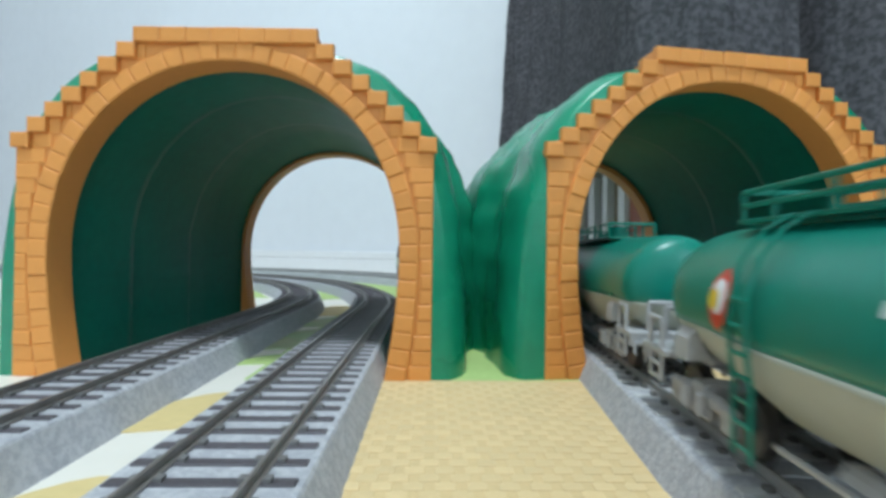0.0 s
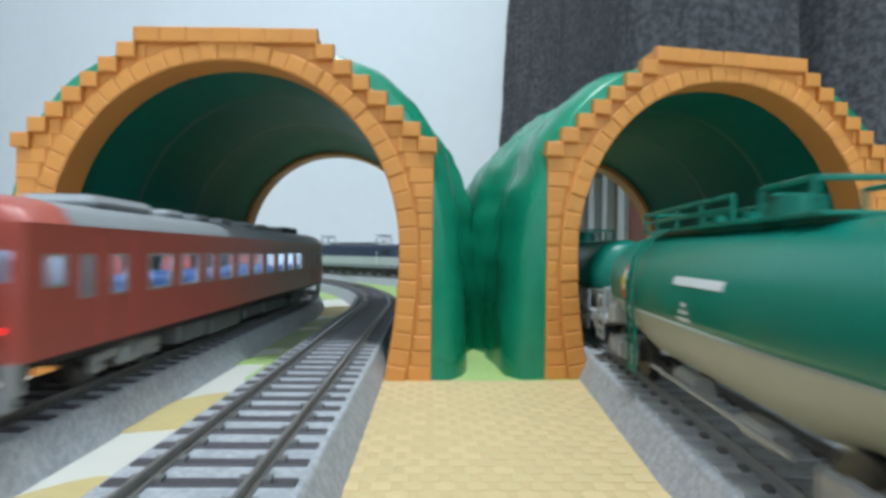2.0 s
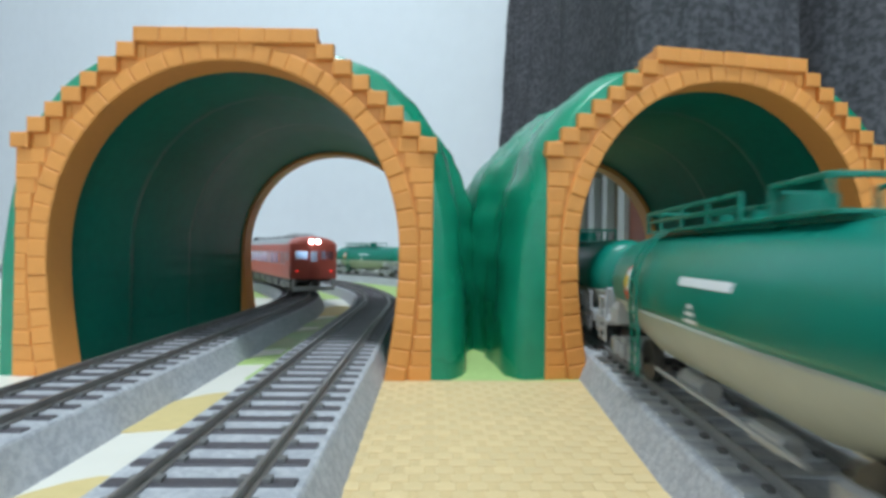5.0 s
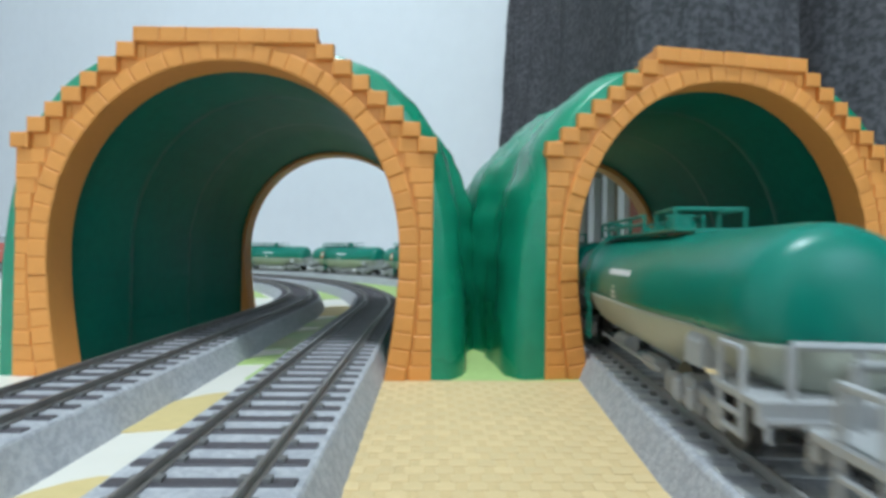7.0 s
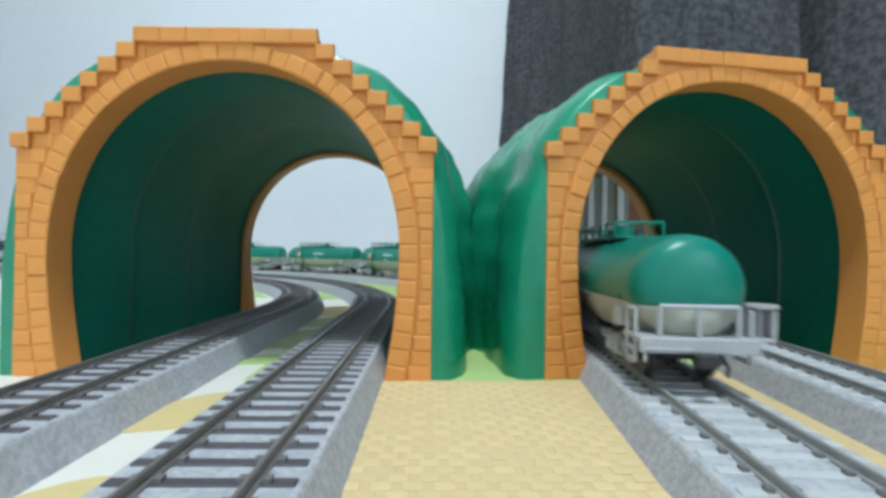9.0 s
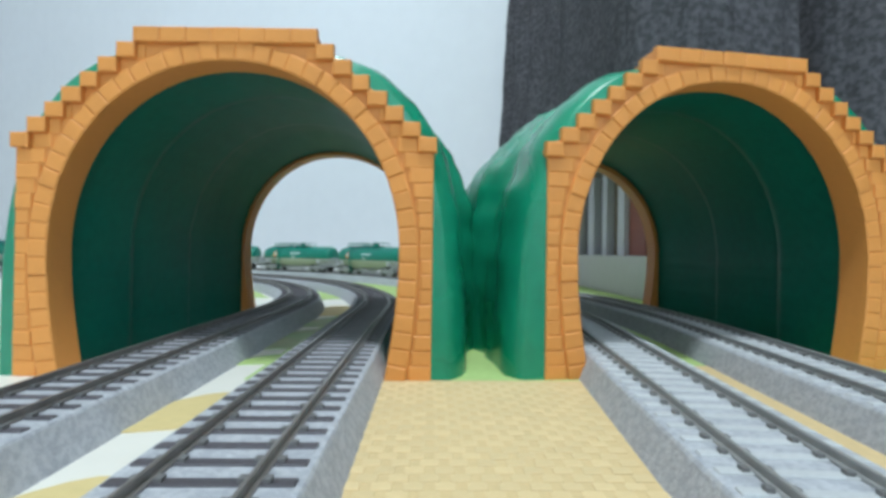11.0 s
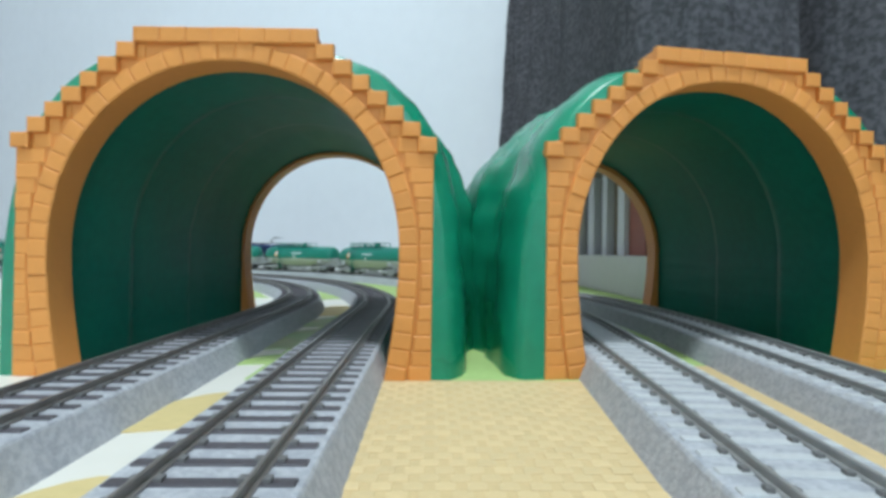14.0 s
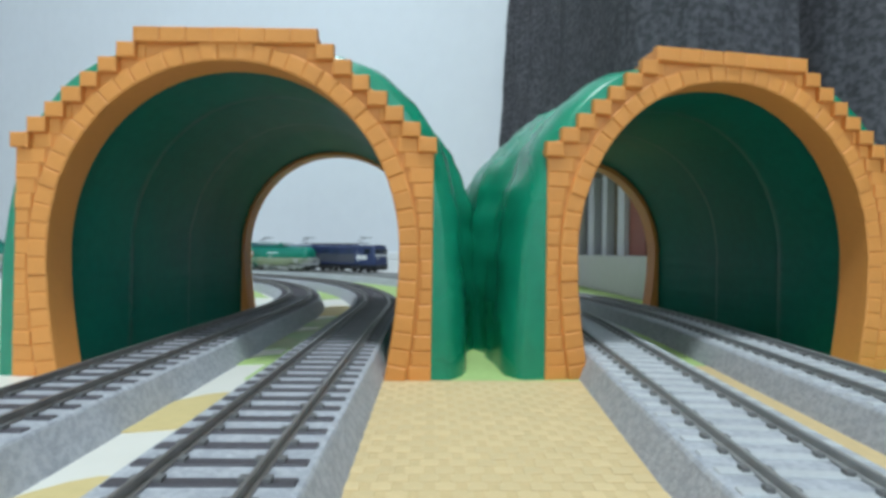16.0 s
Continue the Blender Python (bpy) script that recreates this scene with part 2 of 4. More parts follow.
for y0, z0, z1, c in ((-0.008, 0.0, 0.0282, 0.0008), (-0.0068, 0.0282, 0.0295, 0.0), (-0.008, 0.0295, 0.0448, 0.0015)):
    add_box(bb, 0, d.length, y0, 0.0, z0, z1, c)
solid("baseboard", bb, M_BASEBOARD, "white moulded baseboard with a groove", "baseboard", kind="structure",
      at=Matrix.Translation((*FAR_LEFT, 0)) @ Matrix.Rotation(math.atan2(d.y, d.x), 4, "Z"))


def patch(name, outline, z, mat, label, wob=0.0):
    """A thin sheet with a wavy outline."""
    bm = bmesh.new()
    n = len(outline)
    pts = []
    for i in range(n):
        a, b = Vector(outline[i]), Vector(outline[(i + 1) % n])
        for k in range(8):
            q = a.lerp(b, k / 8)
            pts.append((q.x + wob * noise.noise((q.x * 60, q.y * 60, 3)), q.y + wob * noise.noise((q.x * 60, q.y * 60, 8))))
    return solid(name, loft([[(x, y, 0) for x, y in pts], [(x, y, z) for x, y in pts]]), mat, label, "play mat", kind="structure")


# ---- tunnels ----
OPEN_HALF, OPEN_TOP, OPEN_WIDE, OPEN_FOOT, ROUND = 0.0624, 0.1130, 0.045, 0.0576, 2.05


def opening(a, grow=0.0):
    """A point of the horseshoe opening; a runs from 0 (foot at -x) to 1 (foot at +x)."""
    foot = 0.25
    if a < foot or a > 1 - foot:
        k = a / foot if a < foot else (1 - a) / foot
        w = OPEN_WIDE * k
        u = OPEN_FOOT + (OPEN_HALF - OPEN_FOOT) * math.sin(k * math.pi / 2) + grow
        return (-u if a < 0.5 else u), w
    ph = math.pi * (1 - (a - foot) / (1 - 2 * foot))
    c, s = math.cos(ph), math.sin(ph)
    e = 2 / ROUND
    return (math.copysign(abs(c) ** e, c) * (OPEN_HALF + grow), OPEN_WIDE + abs(s) ** e * (OPEN_TOP - OPEN_WIDE + grow))


def inner_wall(a, grow):
    """A point of the tunnel's inner wall, which goes straight down to the ground."""
    u, w = opening(a, grow)
    return (math.copysign(OPEN_HALF + grow, u) if w < OPEN_WIDE else u), w


COURSE = 0.0054
BODY_HALF = 0.0742
STEPS = [0.0753, 0.0694, 0.0633, 0.0574, 0.0510, 0.0447, 0.0384, 0.0325]


def outer_limit(i):
    """Half the width of the portal at course i: 16 upright courses, then steps."""
    return BODY_HALF if i < 15 else STEPS[min(i - 15, 7)]


def ring_outer(w):
    """Half the width of the ring of arch stones at height w."""
    if w < OPEN_WIDE:
        return OPEN_FOOT + (OPEN_HALF - OPEN_FOOT) * math.sin(w / OPEN_WIDE * math.pi / 2) + 0.0076
    t = (w - OPEN_WIDE) / (OPEN_TOP + 0.0066 - OPEN_WIDE)
    return 0.0 if t >= 1 else (OPEN_HALF + 0.0070) * (1 - t ** ROUND) ** (1 / ROUND)


def portal_pieces():
    """The portal's blocks: (mesh, name), front towards -y."""
    out = []
    n = 49
    # arch stones along the opening
    marks, length, last = [0.0], [0.0], opening(0)
    fine = 1200
    for k in range(1, fine + 1):
        q = opening(k / fine)
        length.append(length[-1] + math.dist(last, q))
        last = q
    j = 0
    cuts = []
    for i in range(n + 1):
        while length[j] < length[-1] * i / n and j < fine:
            j += 1
        cuts.append(j / fine)

    def edge(a):
        k = min(a, 1 - a) / 0.5
        g = 0.0076 - 0.0012 * min(1, k * 1.4)
        p = Vector(opening(a))
        t = Vector(opening(min(1, a + 0.004))) - Vector(opening(max(0, a - 0.004)))
        nrm = Vector((-t.y, t.x)).normalized()
        return p, p + nrm * g

    rnd = random.Random(5)
    for a, b in zip(cuts, cuts[1:]):
        e = (b - a) * 0.004
        p0, q0 = edge(a + e)
        p1, q1 = edge(b - e)
        for q in (q0, q1):
            q.y = max(q.y, 0)
        proud = rnd.uniform(-0.0002, 0.0002)
        out.append(finish("arch_stone", prism([tuple(p0), tuple(q0), tuple(q1), tuple(p1)], -0.0012 + proud, 0.001, 0.0008), M_ORANGE))
    # courses of bricks outside the ring
    for i in range(23):
        w0, w1 = i * COURSE, (i + 1) * COURSE
        u1 = outer_limit(i)
        lo = ring_outer(w0 if w0 > OPEN_WIDE else w1)
        u0 = min(lo, u1 - 0.002) if lo < u1 - 0.003 else None
        if w0 > OPEN_TOP + 0.0035:
            u0 = 0.0
        if u0 is None:
            continue
        if u0 == 0.0:
            edges = list(np.linspace(-u1, u1, 8 if i == 22 else 9))
            spans = list(zip(edges, edges[1:]))
        else:
            spans = []
            for side in (-1, 1):
                width = u1 - u0
                if i >= 15 and width > 0.0075:
                    cutp = [u0, u1 - 0.0066, u1]
                elif width > 0.013:
                    cutp = [u0, u0 + width * (0.45 if i % 2 else 0.6), u1]
                else:
                    cutp = [u0, u1]
                for a, b in zip(cutp, cutp[1:]):
                    spans.append((side * a, side * b))
        for a, b in spans:
            a, b = min(a, b), max(a, b)
            cap = i >= 15 and (abs(abs(a) - u1) < 1e-5 or abs(abs(b) - u1) < 1e-5) or i == 22
            y0 = (-0.0022 if cap else -0.0007) + rnd.uniform(-0.0002, 0.0002)
            g = 0.00002
            lean = rnd.uniform(-0.0001, 0.0001)
            quad = [(a + g, w0 + g + lean), (a + g, w1 - g), (b - g, w1 - g - lean), (b - g, w0 + g)]
            out.append(finish("brick", prism(quad, y0, 0.001, 0.0007), M_ORANGE))
    return out


def outline_radius(ang):
    """From the middle of the opening out to just inside the stepped outline."""
    c, s = math.cos(ang), math.sin(ang)
    r = 0.02
    while r < 0.2:
        u, w = abs(c * r), OPEN_WIDE + s * r
        if w < 0:
            return r
        i = int(w / COURSE)
        if i > 22 or u > outer_limit(i) - 0.0007:
            return r
        r += 0.0004
    return r


def portal_plate():
    """The plate behind the blocks, with the opening through it and a deep reveal."""
    inner, outer = [], []
    for k in range(161):
        u, w = opening(k / 160)
        inner.append((u, w))
        a = math.atan2(w - OPEN_WIDE, u)
        r = outline_radius(a)
        outer.append((math.cos(a) * r, max(0.0, OPEN_WIDE + math.sin(a) * r)))
    outer[0], outer[-1] = (-BODY_HALF + 0.0007, 0.0), (BODY_HALF - 0.0007, 0.0)
    rings = [[(u, 0.0, w) for u, w in inner], [(u, 0.0, w) for u, w in outer], [(u, 0.0115, w) for u, w in outer], [(u, 0.0115, w) for u, w in inner]]
    bm = bmesh.new()
    vs = [[bm.verts.new(p) for p in ring] for ring in rings]
    for a, b in zip(vs, vs[1:] + vs[:1]):
        for i in range(160):
            bm.faces.new((a[i], a[i + 1], b[i + 1], b[i]))
    for i in (0, 160):
        bm.faces.new([v[i] for v in vs])
    return bm


def tunnel_body(length, seed, aside, lean, square, half_width, rise):
    """A moulded hill: an outer skin with steps and lumps, an inner skin with shallow ribs."""
    outer_rings, inner_rings = [], []
    skew = math.tan(radians(lean))
    stations = [0.0004, 0.0016, 0.004, 0.008, 0.016, 0.030, 0.045, 0.0545, 0.0560, 0.060, 0.068, 0.080, 0.095, 0.1090, 0.1105, 0.12, 0.14, 0.16, 0.18, 0.195, length - 0.004, length - 0.003]
    stations = sorted([d for d in stations if d < length - 0.0025] + [0.02 + k * 0.0051 for k in range(int((length - 0.03) / 0.0051))])
    for d in stations:
        k = min(1, max(0, (d - 0.0004) / 0.010))
        swell = 0.0055 * math.sqrt(k) + 0.008 * max(0, min(1, (d - 0.047) / 0.018)) - 0.004 * max(0, min(1, (d - 0.15) / 0.05))
        ring = []
        for i in range(97):
            ph = math.pi * (1 - i / 96)
            c, s = math.cos(ph), math.sin(ph)
            e = 2 / square
            half = half_width + swell
            u, w = math.copysign(abs(c) ** e, c) * half, abs(s) ** e * (rise + swell * 0.35)
            lump = 0.0015 * noise.noise((u * 38, d * 30 + seed, w * 38)) + 0.0012 * noise.noise((u * 110, d * 60, w * 110 + seed))
            lump += 0.0011 * noise.noise((d * 85 + seed, i * 0.05, 3.0)) + 0.0005 * noise.noise((d * 190, i * 0.11, seed))
            f = 1 + lump * k / 0.08
            ring.append((u * f + aside * min(1.0, k), d + u * skew * (1 - d / length), w * f))
        outer_rings.append(ring)
        rib = (0.0014 if 0.055 < d < 0.11 else (0.0028 if d >= 0.11 else 0)) - (0.0048 if square > 3.1 else 0.0034) * max(0, (d - 0.13) / (length - 0.133))
        inner_rings.append([(u, d + u * skew * (1 - d / length), w) for u, w in (inner_wall(i / 96, 0.0030 + rib + 0.0005 * noise.noise((i * 0.9, d * 14, seed)) * (0.02 < d < 0.18)) for i in range(97))])
    def skin(inside):
        bm = bmesh.new()
        vs = [[bm.verts.new(p) for p in r] for r in (inner_rings if inside else outer_rings)]
        for a, b in zip(vs, vs[1:]):
            for i in range(96):
                bm.faces.new((a[i], a[i + 1], b[i + 1], b[i]))
        if not inside:
            vi = [[bm.verts.new(p) for p in inner_rings[k]] for k in (0, -1)]
            for k, ring in ((0, vi[0]), (-1, vi[1])):
                for i in range(96):
                    bm.faces.new((vs[k][i], vs[k][i + 1], ring[i + 1], ring[i]))
        return bm

    return skin(False), skin(True)


PIECES = portal_pieces()
PLATE = finish("portal", portal_plate(), M_ORANGE_BACK)


def tunnel(label, at, lean, length, seed, aside, square, half_width, rise):
    ob = thing("toy_tunnel", label, "toy tunnel", at, "toy tunnels")
    hill, lining = tunnel_body(length, seed, aside, lean, square, half_width, rise)
    part("hill", hill, M_GREEN, ob, "glossy green moulded plastic hill", smooth=True)
    part("lining", lining, M_GREEN_SHADED, ob, "dull green inner wall, colour darkened for the tunnel's shade", smooth=True)
    for m in (Matrix.Rotation(radians(lean), 4, "Z"), Matrix.Translation((0, length, 0)) @ Matrix.Rotation(math.pi, 4, "Z")):
        portal = new("portal", PLATE)
        portal.parent, portal.matrix_basis = ob, m
        portal["label"] = "orange plastic portal moulded as brickwork"
        for me in PIECES:
            b = new(me.name.split(".")[0], me)
            b.parent = portal
    return ob


tunnel("green toy tunnel with an orange stepped brick portal", pose(-0.0733, 0.1839, 0, 0, 0, -1.94), 0.4, 0.187, 3.0, 0.0018, 3.2, 0.0790, 0.1190)
tunnel("green toy tunnel with orange portal, before grey cloth", pose(0.1157, 0.1954, 0, 0, 0, 3.4), 4.7, 0.190, 9.0, -0.001, 3.0, 0.0815, 0.1195)

# ---- tracks ----
track("grey roadbed track with dark sleepers, bending away", first, -1.0, 2.95, (0.02, 0.50), False)
track("grey roadbed track with dark sleepers inside the tunnel", second, -1.0, 3.1, (0.02, 0.50), False)
track("grey roadbed track with pale sleepers, tankers on it", third, -1.15, 2.7, (0.02, 0.45), True)
track("grey roadbed track with pale sleepers beside the wall", fourth, -1.15, 3.1, (0.02, 0.45), True)

# ---- mats between and round the tracks ----
patch("play_mat", [(-0.0175, 0.0), (0.16, 0.0), (0.16, 0.209), (0.078, 0.209), (0.078, 0.1835), (-0.0175, 0.1815)], 0.0004, M_GROUT, "yellow embossed paving sheet")
patch("play_mat", [(-0.065, 0.1825), (0.14, 0.1835), (0.30, 0.193), (0.30, 0.40), (0.2150, 0.44), (0.2150, 0.76), (0.10, 0.70), (-0.03, 0.60), (-0.065, 0.40)], 0.0002, M_LIME, "lime green mat sheet")
patch("play_mat", [(-0.300, 0.490), (-0.152, 0.490), (-0.185, 0.565), (-0.235, 0.620), (-0.300, 0.665), (-0.420, 0.690)], 0.0002, M_LIME, "lime green mat sheet", 0.006)
rings = []
for s in np.linspace(0.40, 1.05, 30):
    p, a = second(s)
    side = Vector((math.cos(a), math.sin(a), 0))
    rings.append([p + side * 0.018, p + side * 0.112, p + side * 0.112 + Vector((0, 0, 0.0003)), p + side * 0.018 + Vector((0, 0, 0.0003))])
solid("play_mat", loft(rings), M_LIME, "lime green mat between the bending tracks", "play mat", kind="structure")


def strip(s0, s1, mat, label):
    """A piece of mat in the gap between the two bending tracks, with slanting ends."""
    pts = [(u, s0 + u * 0.25) for u in np.linspace(0.0180, 0.0420, 7)] + [(0.0420, s) for s in np.linspace(s0 + 0.02, s1 - 0.002, 9)]
    pts += [(u, s1 + (u - 0.03) * 0.35 - 60 * (u - 0.03) ** 2) for u in np.linspace(0.0420, 0.0180, 7)] + [(0.0180, s) for s in np.linspace(s1 - 0.01, s0 + 0.012, 9)]
    rings = []
    for z in (0.0, 0.0004):
        ring = []
        for u, s in pts:
            p, a = first(s)
            ring.append((p.x + math.cos(a) * u, p.y + math.sin(a) * u, z))
        rings.append(ring)
    solid("play_mat", loft(rings), mat, label, "play mat", kind="structure")


for s0, s1, mat, label in ((0.02, 0.104, M_TAN, "tan cardboard mat piece"), (0.124, 0.165, M_TAN, "tan cardboard mat piece"), (0.200, 0.226, M_LIME, "lime green mat piece"),
                           (0.232, 0.300, M_OLIVE, "mottled olive mat piece"), (0.302, 0.350, M_OLIVE, "mottled olive mat piece"), (0.352, 0.42, M_TAN, "tan cardboard mat piece"),
                           (0.47, 0.60, M_LIME, "lime green mat piece")):
    strip(s0, s1, mat, label)


# ---- grey cloth over the bookcase, and the bookcase's foot ----
def cloth():
    """A heavy cloth hung along a bent line, with folds that fan out downwards."""
    # from (0.46, 0.350) on: out of view, added to keep light off the right
    line = [(0.115, 0.858), (0.140, 0.79), (0.160, 0.68), (0.168, 0.52), (0.172, 0.43), (0.20, 0.396), (0.25, 0.390), (0.292, 0.398), (0.314, 0.445), (0.328, 0.392), (0.40, 0.375), (0.46, 0.350), (0.495, 0.28), (0.505, 0.10), (0.51, -0.10), (0.51, -0.32)]
    pts = [Vector(p) for p in line]
    dense = []
    for i in range(len(pts) - 1):
        p0, p1, p2, p3 = pts[max(0, i - 1)], pts[i], pts[i + 1], pts[min(len(pts) - 1, i + 2)]
        for k in range(28):
            t = k / 28
            dense.append(0.5 * (2 * p1 + (p2 - p0) * t + (2 * p0 - 5 * p1 + 4 * p2 - p3) * t * t + (3 * p1 - p0 - 3 * p2 + p3) * t ** 3))
    dense.append(pts[-1])
    rings = []
    for layer in (0, 1):
        for j in range(41):
            row = []
            for i, p in enumerate(dense):
                low = 0.165 if p.x < 0.24 else max(0.004, 0.165 - (p.x - 0.24) * 4)
                z = low + (0.84 - low) * (j / 40)
                a = dense[max(0, i - 1)]
                b = dense[min(len(dense) - 1, i + 1)]
                nrm = Vector((-(b - a).y, (b - a).x)).normalized()
                s = i * 0.0032
                near = max(0.0, 1 - s / 0.22)
                fold = (0.0008 + 0.017 * near) * math.sin(s * 150 + 2.5 * noise.noise((s * 6, z * 1.5, 0))) * (0.5 + 0.8 * abs(noise.noise((s * 9, z * 1.2, 4))))
                fold += 0.012 * noise.noise((s * 10, z * 1.3, 7)) + 0.006 * noise.noise((s * 26, z * 6, 1)) + 0.0025 * noise.noise((s * 80, z * 40, 2))
                q = p + nrm * (fold + 0.003 * layer)
                row.append((q.x + 0.07 * (z - 0.2) * max(0.0, 1 - s / 0.3), q.y, z))
            rings.append(row)
    front, back = rings[:41], rings[41:]
    bm = bmesh.new()
    grids = [[[bm.verts.new(p) for p in r] for r in g] for g in (front, back)]
    n = len(front[0])
    for g in grids:
        for a, b in zip(g, g[1:]):
            for i in range(n - 1):
                bm.faces.new((a[i], a[i + 1], b[i + 1], b[i]))
    f, k = grids
    for j in range(40):
        for i in (0, n - 1):
            bm.faces.new((f[j][i], f[j + 1][i], k[j + 1][i], k[j][i]))
    for j in (0, 40):
        for i in range(n - 1):
            bm.faces.new((f[j][i], f[j][i + 1], k[j][i + 1], k[j][i]))
    return bm


solid("cloth", cloth(), M_CLOTH, "dark grey fleece cloth hanging in folds", "cloth", smooth=True)

M_BOOK_DARK = material("dark_book_cover", (0.035, 0.035, 0.045), 0.6, vary=0.1, scale=30)
M_MAGAZINE = material("white_book_cover", (0.60, 0.60, 0.62), 0.5, vary=0.05, scale=30)
M_BOOK_TAN = material("brown_book_cover", (0.16, 0.12, 0.08), 0.6, vary=0.1, scale=30)
M_BOOK_RED = material("red_brown_book_cover", (0.30, 0.09, 0.06), 0.6, vary=0.1, scale=30)


def bookcase():
    ob = thing("bookcase", "white bookcase behind grey cloth, open at its foot", "bookcase", Matrix.Identity(4))
    part("plinth", box(0.2155, 0.2285, 0.430, 0.785, 0.0, 0.0447, 0.0008), M_SHELF, ob)
    part("bottom_board", box(0.2287, 0.3265, 0.430, 0.785, 0.0375, 0.0443), M_SHELF, ob)
    part("shelf_board", box(0.2175, 0.3265, 0.430, 0.785, 0.160, 0.168, 0.0006), M_SHELF, ob)
    part("back_panel", box(0.3205, 0.3265, 0.430, 0.785, 0.0446, 0.1598), M_SHELF, ob)
    for y in (0.430, 0.779):
        part("side_panel", box(0.2290, 0.3200, y, y + 0.006, 0.0446, 0.1598), M_SHELF, ob)
    part("upper_case", box(0.2195, 0.3265, 0.431, 0.785, 0.1682, 0.84, 0.001), M_SHELF, ob)
    return ob


bookcase()
y = 0.470
for thick, deep, tall, mat, label in ((0.030, 0.080, 0.105, M_BOOK_TAN, "thick brown book in the bookcase"), (0.032, 0.078, 0.108, M_BOOK_DARK, "thick black book in the bookcase"),
                                      (0.026, 0.080, 0.104, M_BOOK_TAN, "thick brown book in the bookcase"), (0.046, 0.082, 0.106, M_BOOK_RED, "thick red-brown book in the bookcase"),
                                      (0.022, 0.088, 0.110, M_MAGAZINE, "slim white book in the bookcase"), (0.039, 0.078, 0.105, M_BOOK_TAN, "thick brown book in the bookcase"),
                                      (0.017, 0.088, 0.108, M_MAGAZINE, "slim white book in the bookcase"), (0.034, 0.078, 0.106, M_BOOK_DARK, "thick black book in the bookcase"),
                                      (0.026, 0.088, 0.110, M_MAGAZINE, "slim white book in the bookcase"), (0.032, 0.080, 0.104, M_BOOK_DARK, "thick black book in the bookcase")):
    x0 = 0.3195 - deep
    ob = thing("book", label, "book", Matrix.Translation((0, y, 0.0444)), "books in the bookcase")
    part("pages", box(x0 + 0.0010, 0.3170, 0.0012, thick - 0.0012, 0.0015, tall - 0.0015), M_SHELF, ob)
    cover = bmesh.new()
    add_box(cover, x0, 0.3195, 0.0, 0.0011, 0.0, tall)
    add_box(cover, x0, 0.3195, thick - 0.0011, thick, 0.0, tall)
    add_box(cover, x0, x0 + 0.0010, 0.0011, thick - 0.0011, 0.0, tall)
    part("cover", cover, mat, ob)
    y += thick + 0.0006

# ---- rolling stock; each stands on z = 0 at the rails' top and faces +y ----
M_TANK = material("tank_green_paint", (0.003, 0.20, 0.142), 0.30, spec=0.4, vary=0.05, scale=30)
M_TANK_GREY = material("tank_grey_paint", (0.42, 0.44, 0.37), 0.4, vary=0.07, scale=40)
M_FRAME = material("pale_grey_frame", (0.43, 0.435, 0.44), 0.45, vary=0.10, scale=60)
M_BOGIE = material("grey_bogie", (0.36, 0.36, 0.36), 0.55, vary=0.15, scale=80)
M_BLACK = material("black_underframe", (0.03, 0.03, 0.032), 0.6, vary=0.2, scale=60)
M_WHEEL = material("steel_wheel", (0.09, 0.088, 0.086), 0.45, metal=0.6, vary=0.12, scale=60)
M_WHITE = material("white_print", (0.80, 0.80, 0.80), 0.4, vary=0.03, scale=40)
M_SIGN_RED = material("red_emblem", (0.62, 0.06, 0.03), 0.4, vary=0.05, scale=40)
M_SIGN_YELLOW = material("yellow_emblem", (0.75, 0.52, 0.03), 0.4, vary=0.05, scale=40)
M_RED = material("vermilion_paint", (0.52, 0.115, 0.085), 0.38, vary=0.05, scale=30, coat=0.1)
M_ROOF = material("grey_roof", (0.34, 0.35, 0.36), 0.6, vary=0.08, scale=40)
M_GEAR = material("grey_equipment", (0.15, 0.15, 0.155), 0.6, vary=0.2, scale=60)
M_ROOF_DARK = material("dark_roof", (0.06, 0.07, 0.08), 0.6, vary=0.1, scale=40)
M_NAVY = material("navy_paint", (0.022, 0.038, 0.085), 0.4, vary=0.08, scale=30)
M_BLUE = material("blue_paint", (0.022, 0.038, 0.115), 0.35, vary=0.08, scale=30)
M_SLATE = material("slate_paint", (0.075, 0.078, 0.10), 0.4, vary=0.08, scale=30)
M_PALE = material("pale_grey_paint", (0.48, 0.52, 0.52), 0.4, vary=0.06, scale=30)
M_SEAT = material("blue_seat", (0.05, 0.10, 0.22), 0.7, vary=0.08, scale=60)
M_INSIDE = material("cream_interior", (0.60, 0.66, 0.72), 0.7, vary=0.05, scale=40)
M_PANE = glass("window_glass", (0.74, 0.88, 1.0), 0.10)

M_DARK_PANE = material("dark_window", (0.015, 0.018, 0.022), 0.08, vary=0.05, scale=20)
M_CABIN_LIGHT = glow("cabin_light", (0.78, 0.88, 1.0), 11.0)
M_HEADLIGHT = glow("headlight", (0.85, 0.92, 1.0), 55.0)
M_TAIL_LIGHT = glow("tail_light", (1.0, 0.03, 0.03), 1.2)


